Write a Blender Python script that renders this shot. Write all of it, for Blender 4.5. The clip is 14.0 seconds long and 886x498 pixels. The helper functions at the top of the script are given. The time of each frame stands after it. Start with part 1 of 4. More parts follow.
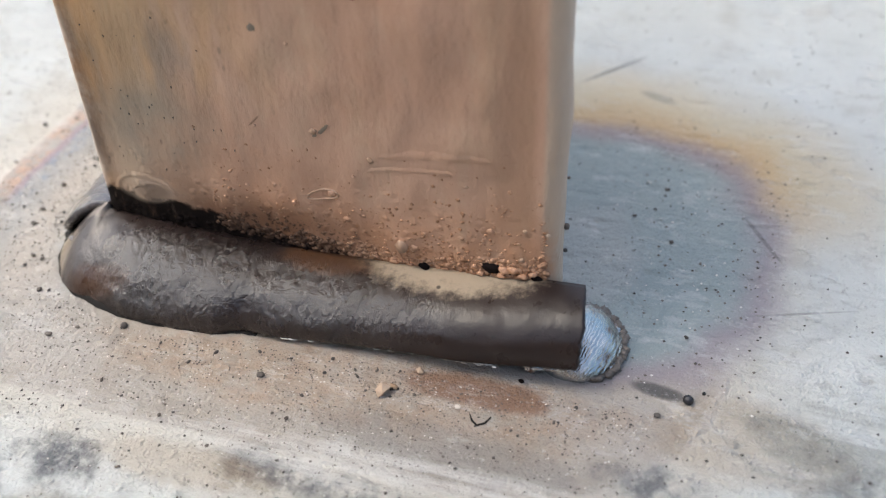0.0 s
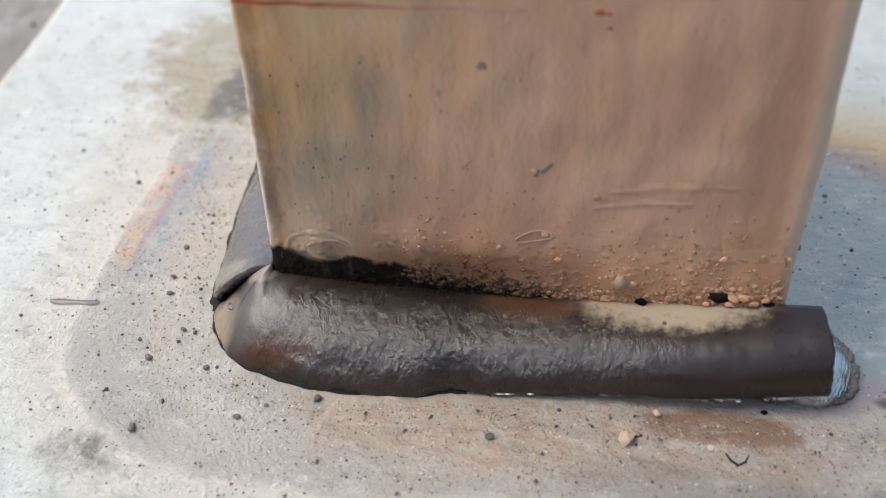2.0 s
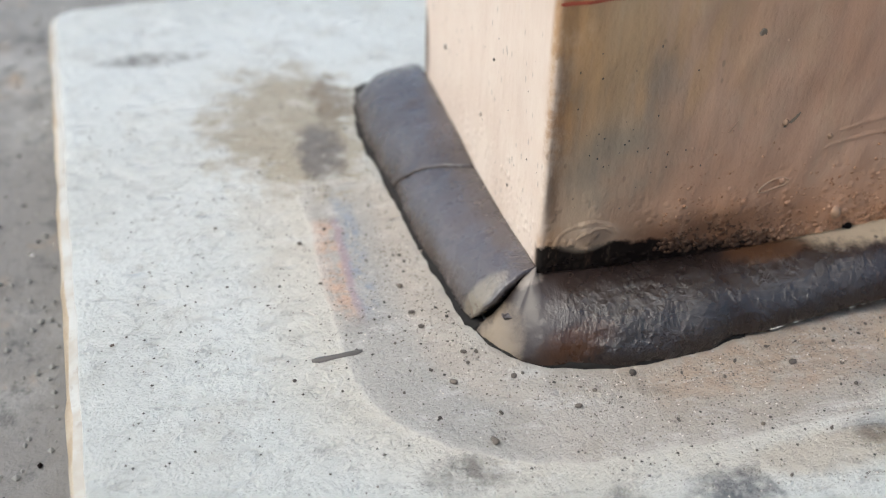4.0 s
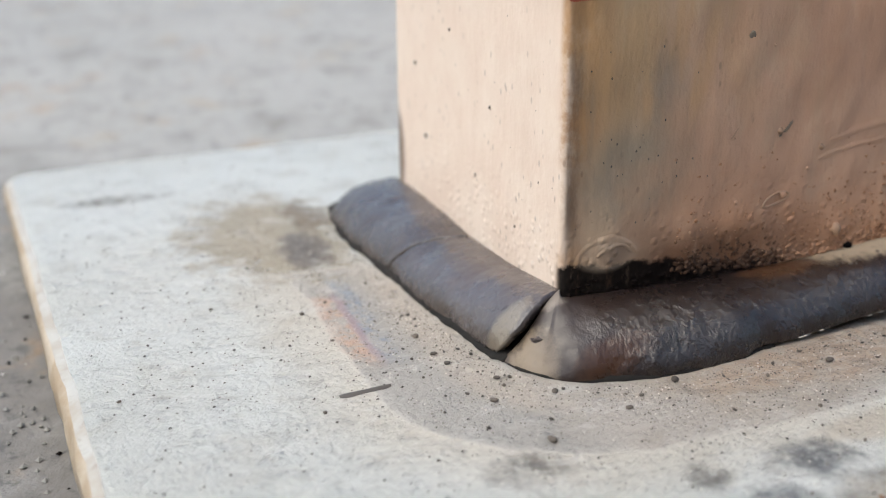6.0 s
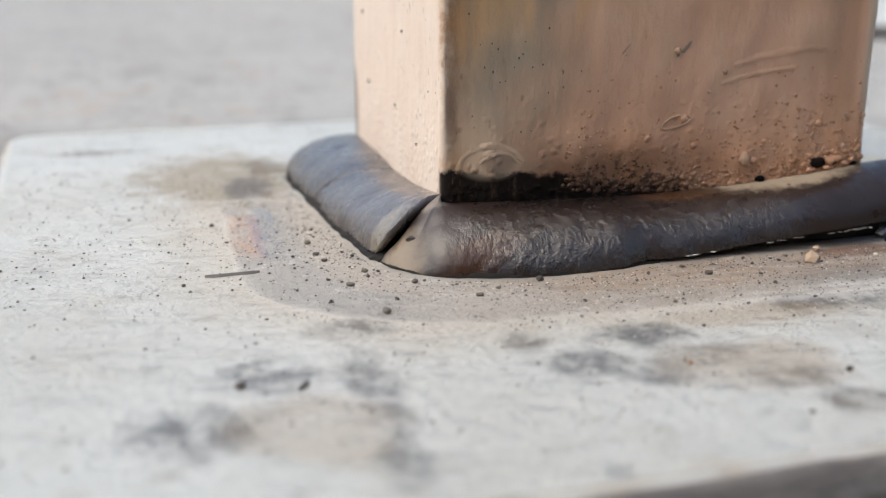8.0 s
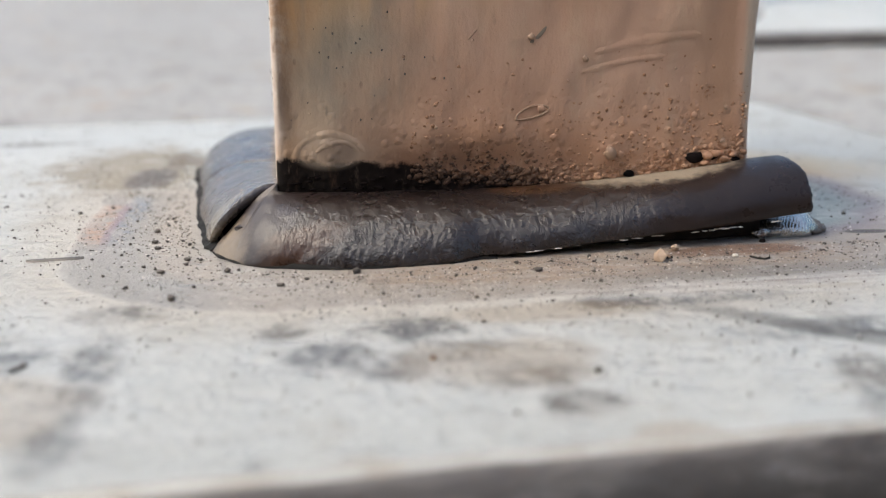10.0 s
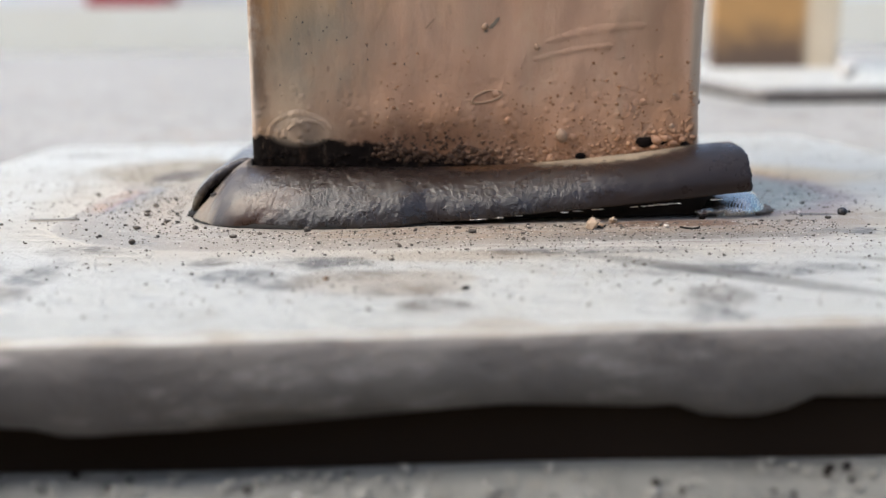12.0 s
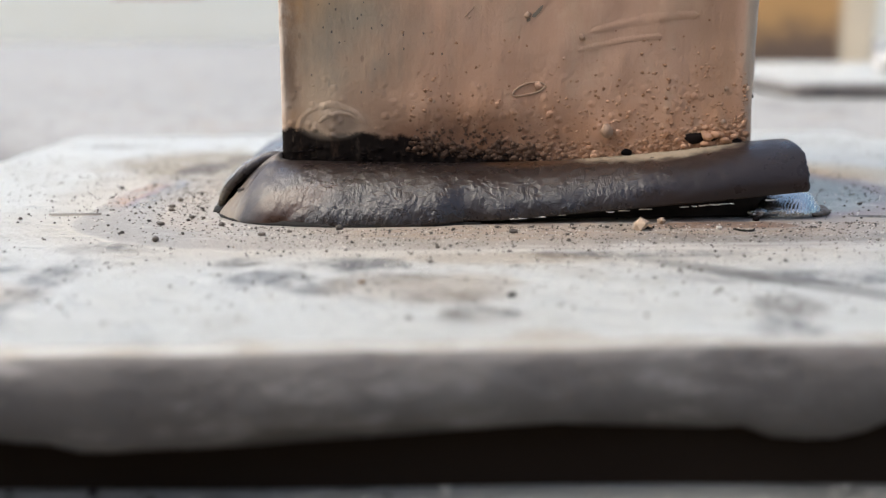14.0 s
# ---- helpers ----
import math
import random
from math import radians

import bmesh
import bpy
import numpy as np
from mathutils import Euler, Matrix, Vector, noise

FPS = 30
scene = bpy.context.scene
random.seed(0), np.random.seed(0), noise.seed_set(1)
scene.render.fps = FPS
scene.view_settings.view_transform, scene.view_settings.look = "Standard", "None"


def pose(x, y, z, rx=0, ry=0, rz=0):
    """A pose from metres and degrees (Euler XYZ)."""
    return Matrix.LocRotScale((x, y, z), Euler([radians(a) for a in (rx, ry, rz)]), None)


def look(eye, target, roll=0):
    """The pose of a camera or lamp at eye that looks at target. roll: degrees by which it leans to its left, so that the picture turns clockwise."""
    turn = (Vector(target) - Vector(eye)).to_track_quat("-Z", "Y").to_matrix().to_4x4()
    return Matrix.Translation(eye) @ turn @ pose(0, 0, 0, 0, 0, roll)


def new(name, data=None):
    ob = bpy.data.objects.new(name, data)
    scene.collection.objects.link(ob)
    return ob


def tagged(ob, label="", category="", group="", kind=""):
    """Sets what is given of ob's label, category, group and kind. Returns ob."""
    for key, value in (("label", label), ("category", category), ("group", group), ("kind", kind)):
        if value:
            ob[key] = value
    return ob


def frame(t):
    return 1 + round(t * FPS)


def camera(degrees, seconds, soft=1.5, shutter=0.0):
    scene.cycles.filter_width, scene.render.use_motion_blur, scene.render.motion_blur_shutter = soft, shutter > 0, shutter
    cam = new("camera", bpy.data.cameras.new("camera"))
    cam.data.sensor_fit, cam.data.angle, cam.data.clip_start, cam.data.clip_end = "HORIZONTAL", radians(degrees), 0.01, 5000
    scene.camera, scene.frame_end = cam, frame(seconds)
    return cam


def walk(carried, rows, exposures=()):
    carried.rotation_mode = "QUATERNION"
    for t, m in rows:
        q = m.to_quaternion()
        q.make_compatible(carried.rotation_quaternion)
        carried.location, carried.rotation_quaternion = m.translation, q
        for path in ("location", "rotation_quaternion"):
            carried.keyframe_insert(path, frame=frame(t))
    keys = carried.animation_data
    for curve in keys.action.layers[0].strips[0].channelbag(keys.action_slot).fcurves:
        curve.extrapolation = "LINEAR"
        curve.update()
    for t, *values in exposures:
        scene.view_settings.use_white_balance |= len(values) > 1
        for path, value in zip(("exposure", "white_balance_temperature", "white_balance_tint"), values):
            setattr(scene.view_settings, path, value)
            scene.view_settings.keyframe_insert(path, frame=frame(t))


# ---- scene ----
LENS = 43.27
PATH = [  # seconds, eye, target (cm), roll
    (0, (6.769, -7.92, 8.173), (6.251, -6.498, 6.865), -2.7),
    (0.5, (6.5, -8.028, 8.241), (5.988, -6.605, 6.933), -2.7),
    (1, (6.284, -7.843, 7.976), (5.788, -6.409, 6.674), -2.3),
    (1.5, (5.683, -7.632, 7.999), (5.214, -6.197, 6.687), -3.3),
    (2, (3.227, -7.961, 8.112), (2.953, -6.478, 6.798), -1.8),
    (2.5, (1.73, -8.389, 8.289), (1.642, -6.868, 6.994), -0.8),
    (3, (-0.311, -8.722, 8.816), (-0.192, -7.175, 7.553), 0.8),
    (3.5, (-1.053, -9.077, 8.518), (-0.756, -7.529, 7.286), 1.2),
    (4, (-3.464, -8.882, 7.682), (-3.035, -7.316, 6.514), 1.3),
    (4.2, (-3.93, -8.747, 7.385), (-3.458, -7.176, 6.241), 0.8),
    (6.3, (-5.11, -9.713, 4.737), (-4.397, -7.952, 4.11), -0.9),
    (6.5, (-5.156, -9.882, 4.597), (-4.431, -8.118, 3.993), -1.1),
    (7, (-4.756, -10.876, 4.149), (-4.067, -9.091, 3.566), -1.4),
    (7.2, (-4.321, -11.157, 3.7), (-3.681, -9.347, 3.139), -1.2),
    (9.3, (-1.362, -10.672, 2.978), (-1.0, -8.776, 2.455), 0.2),
    (9.5, (-1.134, -10.798, 2.959), (-0.795, -8.898, 2.432), 0.1),
    (10, (0.012, -11.22, 2.865), (0.298, -9.307, 2.358), -0.4),
    (10.5, (1.594, -11.897, 3.555), (1.772, -9.975, 3.032), -0.3),
    (11, (2.486, -12.359, 2.604), (2.464, -10.419, 2.118), -1.0),
    (11.5, (1.883, -12.534, 2.102), (1.954, -10.569, 1.735), -0.5),
    (12, (1.834, -12.525, 1.898), (1.879, -10.559, 1.535), -0.6),
    (12.5, (1.824, -12.535, 1.678), (1.862, -10.569, 1.313), -0.7),
    (13, (1.632, -12.333, 1.409), (1.677, -10.367, 1.047), -0.7),
    (13.5, (1.696, -12.26, 1.501), (1.721, -10.296, 1.126), -0.8),
    (14, (1.679, -11.919, 1.871), (1.685, -9.954, 1.494), -0.2),
]
CM = 0.01
cam = camera(LENS, 14.0, soft=1.2)
cam.data.dof.use_dof = True
cam.data.dof.focus_distance = 11.2 * CM
cam.data.dof.aperture_fstop = 24.0
walk(cam, [(t, look(Vector(e) * CM, Vector(a) * CM, r)) for t, e, a, r in PATH],
     [(0, 1.21, 6550, 6), (2, 1.16, 6450, 5), (4, 0.95, 6350, 3), (7, 0.92, 6600, 5), (10, 0.97, 6680, 6), (11.5, 1.03, 6650, 6), (13, 1.25, 6650, 6), (14, 1.1, 6650, 6)])

# ---- light: open shed under a bright overcast sky ----
SUN_AZ, SUN_EL = radians(-91), radians(60)   # clockwise from +y
world = bpy.data.worlds.new("sky")
scene.world = world
world.use_nodes = True
wn = world.node_tree.nodes
sky = wn.new("ShaderNodeTexSky")
sky.sky_type = "NISHITA"
sky.sun_disc = False
sky.sun_elevation, sky.sun_rotation = SUN_EL, SUN_AZ
sky.air_density, sky.dust_density, sky.ozone_density = 1.0, 4.0, 0.7
wn["Background"].inputs["Strength"].default_value = 0.15
world.node_tree.links.new(sky.outputs[0], wn["Background"].inputs["Color"])
sun = new("sun", bpy.data.lights.new("sun", "SUN"))
sun.data.energy, sun.data.angle, sun.data.color = 0.72, radians(48), (1.0, 0.99, 0.975)
sd = Vector((math.sin(SUN_AZ) * math.cos(SUN_EL), math.cos(SUN_AZ) * math.cos(SUN_EL), math.sin(SUN_EL)))
sun.matrix_world = look(sd * 3, (0, 0, 0))


# ---- node helpers; lengths in cm ----
class Mat:
    def __init__(self, name):
        self.m = bpy.data.materials.new(name)
        self.m.use_nodes = True
        self.t = self.m.node_tree
        self.b = self.t.nodes["Principled BSDF"]
        co = self.t.nodes.new("ShaderNodeTexCoord")
        mp = self.t.nodes.new("ShaderNodeMapping")
        mp.inputs["Scale"].default_value = (100, 100, 100)
        self.t.links.new(co.outputs["Object"], mp.inputs["Vector"])
        self.p = mp.outputs[0]
        sx = self.t.nodes.new("ShaderNodeSeparateXYZ")
        self.t.links.new(self.p, sx.inputs[0])
        self.x, self.y, self.z = sx.outputs

    def put(self, socket, v):
        if isinstance(v, bpy.types.NodeSocket):
            self.t.links.new(v, socket)
        elif isinstance(v, (tuple, list)) and len(v) == 3 and socket.type == "RGBA":
            socket.default_value = (*v, 1)
        else:
            socket.default_value = v

    def f(self, op, a, b=0.0, c=0.0, clamp=False):
        n = self.t.nodes.new("ShaderNodeMath")
        n.operation, n.use_clamp = op, clamp
        for s, v in zip(n.inputs, (a, b, c)):
            self.put(s, v)
        return n.outputs[0]

    def step(self, v, a, b, lo=0.0, hi=1.0):
        n = self.t.nodes.new("ShaderNodeMapRange")
        n.interpolation_type = "SMOOTHSTEP"
        if a > b:
            a, b, lo, hi = b, a, hi, lo
        for i, q in enumerate((v, a, b, lo, hi)):
            self.put(n.inputs[i], q)
        return n.outputs[0]

    def mul(self, *vs):
        out = vs[0]
        for v in vs[1:]:
            out = self.f("MULTIPLY", out, v)
        return out

    def scaled(self, sx, sy, sz, turn=0.0):
        n = self.t.nodes.new("ShaderNodeMapping")
        n.inputs["Scale"].default_value = (sx, sy, sz)
        n.inputs["Rotation"].default_value = (0, 0, radians(turn))
        self.t.links.new(self.p, n.inputs["Vector"])
        return n.outputs[0]

    def noise(self, scale, detail=4, rough=0.55, vec=None, w=0.0):
        n = self.t.nodes.new("ShaderNodeTexNoise")
        n.noise_dimensions = "4D"
        n.inputs["W"].default_value = w
        n.inputs["Scale"].default_value, n.inputs["Detail"].default_value = scale, detail
        n.inputs["Roughness"].default_value = rough
        self.put(n.inputs["Vector"], vec or self.p)
        return n.outputs[0]

    def cells(self, scale, vec=None, out="Distance", rnd=1.0):
        n = self.t.nodes.new("ShaderNodeTexVoronoi")
        n.inputs["Scale"].default_value, n.inputs["Randomness"].default_value = scale, rnd
        self.put(n.inputs["Vector"], vec or self.p)
        return n.outputs[out]

    def mix(self, fac, a, b, mode="MIX"):
        n = self.t.nodes.new("ShaderNodeMix")
        n.data_type, n.blend_type, n.clamp_factor = "RGBA", mode, True
        self.put(n.inputs[0], fac)
        self.put(n.inputs[6], a)
        self.put(n.inputs[7], b)
        return n.outputs[2]

    def blob(self, cx, cy, rx, ry, wob=None, u=None, v=None, soft=False):
        """1 in an ellipse with a soft, wobbling border, 0 outside."""
        a = self.f("DIVIDE", self.f("SUBTRACT", u or self.x, cx), rx)
        b = self.f("DIVIDE", self.f("SUBTRACT", v or self.y, cy), ry)
        d = self.f("ADD", self.mul(a, a), self.mul(b, b))
        if wob is not None:
            d = self.f("ADD", d, wob)
        return self.step(d, 1.25, 0.25) if not soft else self.step(d, 1.6, 0.0)

    def bump(self, height, strength, dist=0.02, normal=None):
        n = self.t.nodes.new("ShaderNodeBump")
        n.inputs["Strength"].default_value, n.inputs["Distance"].default_value = strength, dist * CM
        self.put(n.inputs["Height"], height)
        if normal is not None:
            self.put(n.inputs["Normal"], normal)
        return n.outputs[0]

    def done(self, color, rough=0.6, metal=0.0, normal=None, spec=0.5, coat=0.0):
        self.put(self.b.inputs["Base Color"], color)
        self.put(self.b.inputs["Roughness"], rough)
        self.put(self.b.inputs["Metallic"], metal)
        self.put(self.b.inputs["Specular IOR Level"], spec)
        self.put(self.b.inputs["Coat Weight"], coat)
        self.put(self.b.inputs["Coat Roughness"], 0.14)
        if normal is not None:
            self.put(self.b.inputs["Normal"], normal)
            self.put(self.b.inputs["Coat Normal"], normal)
        return self.m


# ---- materials ----
def plate_top():
    k = Mat("mill_steel_with_heat_tint")
    big = k.noise(0.35, 4)
    mid = k.noise(1.6, 5, w=2)
    fine = k.noise(14, 4, 0.7, w=5)
    wob = k.f("MULTIPLY", k.f("SUBTRACT", k.noise(1.3, 4, w=9), 0.5), 2.4)
    streak = k.noise(1.2, 4, 0.65, vec=k.scaled(0.35, 5.0, 1, 18), w=3)
    wob2 = k.f("MULTIPLY", k.f("SUBTRACT", k.noise(2.6, 6, 0.7, w=29), 0.5), 4.0)
    patch = k.noise(4.5, 6, 0.75, w=33)
    blot = k.noise(3.0, 6, 0.7, vec=k.scaled(1.3, 1, 1, 30), w=37)
    col = k.mix(k.step(big, 0.35, 0.65), (0.60, 0.62, 0.60), (0.54, 0.55, 0.52))
    col = k.mix(k.mul(k.step(mid, 0.52, 0.72), 0.55), col, (0.42, 0.41, 0.37))
    col = k.mix(k.mul(k.step(streak, 0.55, 0.75), 0.45), col, (0.43, 0.43, 0.42))
    # distance from the welded foot
    ax = k.f("MAXIMUM", k.f("SUBTRACT", k.f("ABSOLUTE", k.f("SUBTRACT", k.x, 2.35)), 2.4), 0.0)
    ay = k.f("MAXIMUM", k.f("SUBTRACT", k.f("ABSOLUTE", k.f("SUBTRACT", k.y, 2.75)), 2.9), 0.0)
    d = k.f("SUBTRACT", k.f("SQRT", k.f("ADD", k.mul(ax, ax), k.mul(ay, ay))), 0.8)
    d = k.f("ADD", d, k.f("MULTIPLY", k.f("SUBTRACT", k.noise(0.8, 4, w=4), 0.5), 0.34))
    d = k.f("ADD", d, k.f("MULTIPLY", k.f("SUBTRACT", k.noise(6, 3, w=14), 0.5), 0.08))
    # yellowed halo, then the dusty zone with its clear border
    front = k.step(k.y, 0.5, -0.6)
    left = k.mul(k.step(k.x, -0.2, -1.0), k.step(k.y, 3.9, 2.3))
    west = k.mul(left, k.step(k.y, -0.8, 0.2), k.step(k.y, 6.9, 6.2))
    near = k.step(d, 1.29, 1.22)
    col = k.mix(k.mul(k.step(d, 2.4, 1.2), 0.35, k.f("MAXIMUM", front, left)), col, (0.55, 0.44, 0.30))
    dust = k.mix(k.step(mid, 0.35, 0.65), (0.37, 0.325, 0.275), (0.43, 0.395, 0.35))
    dust = k.mix(k.mul(left, 0.8), dust, k.mix(k.step(d, 0.62, 0.3), (0.36, 0.35, 0.325), (0.46, 0.41, 0.35)))
    col = k.mix(k.mul(near, 0.95, k.f("MAXIMUM", front, k.mul(left, 0.95))), col, dust)
    # brown dust blown out in front of the bead
    red = k.mul(k.blob(3.3, -1.1, 2.9, 0.75, wob), k.step(k.noise(5, 4, w=7), 0.2, 0.7))
    col = k.mix(k.mul(red, 0.55), col, (0.40, 0.255, 0.15))
    col = k.mix(k.mul(k.blob(4.5, -0.95, 0.75, 0.22, wob), 0.8), col, (0.22, 0.11, 0.06))
    grey = k.blob(4.4, -1.75, 1.6, 0.32, wob)
    col = k.mix(k.mul(grey, 0.45), col, (0.21, 0.20, 0.19))
    # tempered colours on the west side: straw, then blue
    span = k.mul(west, k.step(k.y, 2.45, 2.2), k.step(k.y, 0.1, 0.8))
    straw = k.mul(k.step(d, 0.93, 1.02), k.step(d, 1.30, 1.20), span)
    col = k.mix(k.mul(straw, 0.65, k.step(patch, 0.40, 0.60)), col, (0.56, 0.33, 0.21))
    plum = k.mul(k.step(d, 0.84, 0.92), k.step(d, 1.02, 0.95), span)
    col = k.mix(k.mul(plum, 0.6), col, (0.34, 0.23, 0.27))
    blue = k.mul(k.step(d, 0.60, 0.74), k.step(d, 0.95, 0.86), west, k.step(k.y, 3.2, 2.6), k.step(k.y, 0.0, 0.9))
    col = k.mix(k.mul(blue, 0.65, k.step(patch, 0.38, 0.60)), col, (0.21, 0.27, 0.36))
    # smoke on the west side
    col = k.mix(k.mul(k.blob(-1.95, 4.7, 1.25, 1.9, wob2), 0.75), col, (0.30, 0.24, 0.15))
    col = k.mix(k.mul(k.blob(-1.68, 3.95, 0.33, 0.85, wob2), 0.8), col, (0.11, 0.10, 0.10))
    col = k.mix(k.mul(k.blob(-1.30, 5.3, 0.34, 0.8, wob2), 0.75), col, (0.17, 0.13, 0.09))
    # blue fan at the east end, with its purple and straw borders
    rx, ry = k.f("SUBTRACT", k.x, 5.0), k.f("SUBTRACT", k.y, 1.3)
    r = k.f("SQRT", k.f("ADD", k.mul(rx, rx), k.mul(ry, ry)))
    r = k.f("ADD", r, k.f("MULTIPLY", k.f("SUBTRACT", k.noise(0.9, 4, w=11), 0.5), 0.9))
    r = k.f("SUBTRACT", r, k.f("MULTIPLY", k.step(k.y, 1.5, 3.5), 0.45))
    east = k.mul(k.step(k.x, 2.0, 3.2), k.step(k.y, -0.75, -0.45))
    north = k.step(k.y, 1.6, 3.5, 0.12, 1.0)
    col = k.mix(k.mul(k.step(r, 3.9, 2.5), east, north, 0.75), col, (0.60, 0.47, 0.27))
    col = k.mix(k.mul(k.step(r, 2.75, 2.2), east, north, 0.8), col, (0.55, 0.36, 0.17))
    col = k.mix(k.mul(k.step(r, 2.35, 1.95), east, 0.85), col, (0.30, 0.255, 0.275))
    teal = k.mix(k.step(mid, 0.4, 0.7), (0.285, 0.34, 0.335), (0.345, 0.395, 0.38))
    col = k.mix(k.mul(k.step(r, 2.05, 1.6), east, 0.95), col, teal)
    col = k.mix(k.mul(k.step(r, 0.95, 0.55), east, 0.5), col, (0.42, 0.42, 0.40))
    # oily and burnt stains
    stains = [(2.83, -2.44, .32, .22), (1.08, -2.9, .30, .22), (6.35, -1.6, .42, .18), (7.35, -.70, .30, .16), (7.95, -1.15, .34, .4), (-2.15, -3.0, .35, .3),
              (-1.37, -2.1, .32, .22), (-1.4, -3.5, .16, .9), (-1.46, -4.7, .16, .3), (0.0, -2.75, .17, .22), (.27, -3.33, .28, .25), (.74, -3.62, .3, .24),
              (1.36, -3.42, .3, .2), (1.0, -2.8, .34, .2), (1.67, -3.96, .34, .22), (1.9, -4.5, .26, .2), (3.3, -2.42, .75, .14), (-2.7, -3.85, .4, .35),
              (4.1, -4.3, .2, .3), (3.99, -5.0, .18, .35), (4.6, -3.4, .9, .22), (-3.7, 7.2, .7, .18)]
    for i, (cx, cy, a, b) in enumerate(stains):
        c = (0.10, 0.105, 0.115) if i % 3 else (0.13, 0.115, 0.10)
        col = k.mix(k.mul(k.blob(cx, cy, a * 1.25, b * 1.25, wob2, soft=True), 0.85, k.step(blot, 0.32, 0.6)), col, c)
    for cx, cy, a, b in [(2.4, -5.15, .3, .25), (.45, -5.35, .25, .3), (2.2, -2.6, 1.0, .3), (1.6, -3.7, .9, .6), (-1.9, -4.0, .7, .6), (7.2, -.9, .9, .6)]:
        col = k.mix(k.mul(k.blob(cx, cy, a, b, wob), 0.4), col, (0.36, 0.27, 0.17))
    # smear behind a bead, scored lines
    for cx, cy, a, b, turn, dark in [(6.2, -0.46, 0.30, 0.10, -6, 0.95), (4.62, 5.16, 0.6, 0.035, 50, 0.75), (5.3, 4.62, 0.28, 0.09, -20, 0.35), (6.9, 2.1, 0.5, 0.03, -55, 0.5), (7.4, 1.0, 0.6, 0.02, 20, 0.4),
                                     (4.4, -3.55, 1.7, 0.20, -42, 0.55), (6.6, -3.3, 1.2, 0.16, -20, 0.4)]:
        ca, sa = math.cos(radians(turn)), math.sin(radians(turn))
        dx, dy = k.f("SUBTRACT", k.x, cx), k.f("SUBTRACT", k.y, cy)
        u = k.f("ADD", k.f("MULTIPLY", dx, ca), k.f("MULTIPLY", dy, sa))
        v = k.f("SUBTRACT", k.f("MULTIPLY", dy, ca), k.f("MULTIPLY", dx, sa))
        col = k.mix(k.mul(k.blob(0, 0, a, b, k.mul(wob2, 0.2), u, v), dark), col, (0.09, 0.083, 0.078))
    # rubbed white strokes, and an olive-grey rubbed area beyond them
    olive = k.mul(k.blob(8.1, -0.9, 1.1, 0.9, wob2), k.step(streak, 0.35, 0.6))
    col = k.mix(k.mul(olive, 0.55), col, (0.27, 0.27, 0.235))
    brush = k.noise(1.5, 5, 0.7, vec=k.scaled(0.5, 6.0, 1, -14), w=91)
    stroke = k.mul(k.f("MAXIMUM", k.blob(7.7, 0.35, 0.75, 0.5, wob), k.blob(4.6, -2.15, 3.2, 0.3, wob)), k.step(brush, 0.38, 0.62))
    col = k.mix(k.mul(stroke, 0.7), col, (0.66, 0.655, 0.62))
    # short dark dents in the pale scale
    nick = k.noise(2.6, 5, 0.65, vec=k.scaled(1.0, 2.0, 1, 24), w=95)
    away = k.step(d, 1.2, 1.5)
    col = k.mix(k.mul(k.step(nick, 0.56, 0.66), away, 0.34), col, (0.30, 0.29, 0.265))
    # rub marks and dark pits
    grain = k.noise(34, 3, 0.8, w=41)
    col = k.mix(k.mul(k.step(grain, 0.58, 0.74), 0.3), col, (0.22, 0.205, 0.19))
    col = k.mix(k.mul(k.step(grain, 0.42, 0.30), 0.35), col, (0.78, 0.77, 0.74))
    col = k.mix(k.mul(k.step(fine, 0.57, 0.72), 0.55), col, (0.25, 0.235, 0.22))
    col = k.mix(k.mul(k.step(fine, 0.42, 0.28), 0.4), col, (0.74, 0.73, 0.70))
    pits = k.step(k.cells(5.0), 0.10, 0.05)
    col = k.mix(k.mul(pits, k.step(k.noise(0.9, 2, w=21), 0.45, 0.6), 0.7), col, (0.16, 0.145, 0.13))
    # pale scuffs in the dust, dents, a darker seam where the dusty zone ends
    seam = k.mul(k.step(d, 1.12, 1.22), k.step(d, 1.34, 1.24), k.f("MAXIMUM", front, left))
    col = k.mix(k.mul(seam, 0.35, k.step(patch, 0.35, 0.6)), col, (0.62, 0.60, 0.55))
    scuff = k.step(k.noise(2.2, 6, 0.75, vec=k.scaled(0.7, 1.6, 1, 20), w=61), 0.52, 0.66)
    col = k.mix(k.mul(scuff, 0.35), col, (0.66, 0.66, 0.63))
    mott = k.noise(7, 6, 0.78, w=81)
    col = k.mix(k.mul(k.step(mott, 0.57, 0.66), 0.5), col, (0.30, 0.29, 0.27))
    col = k.mix(k.mul(k.step(mott, 0.42, 0.34), 0.4), col, (0.70, 0.69, 0.66))
    dent = k.step(k.cells(2.6, vec=k.scaled(0.8, 1.5, 1, 15)), 0.0, 0.45)
    fine = k.f("ADD", fine, k.f("MULTIPLY", dent, 0.8))
    h = k.f("ADD", k.f("MULTIPLY", fine, 0.9), k.f("ADD", k.f("MULTIPLY", mid, 0.9), k.f("ADD", k.f("MULTIPLY", streak, 0.6), k.f("MULTIPLY", grain, 0.4))))
    h = k.f("SUBTRACT", h, k.mul(k.step(nick, 0.52, 0.68), away, 0.45))
    h = k.f("ADD", h, k.mul(near, k.f("MAXIMUM", front, left), 0.35))
    nrm = k.bump(k.f("ADD", h, k.f("MULTIPLY", mott, 0.8)), 0.95, 0.09)
    rough = k.step(mid, 0.3, 0.7, 0.42, 0.62)
    return k.done(col, rough, 0.12, nrm)


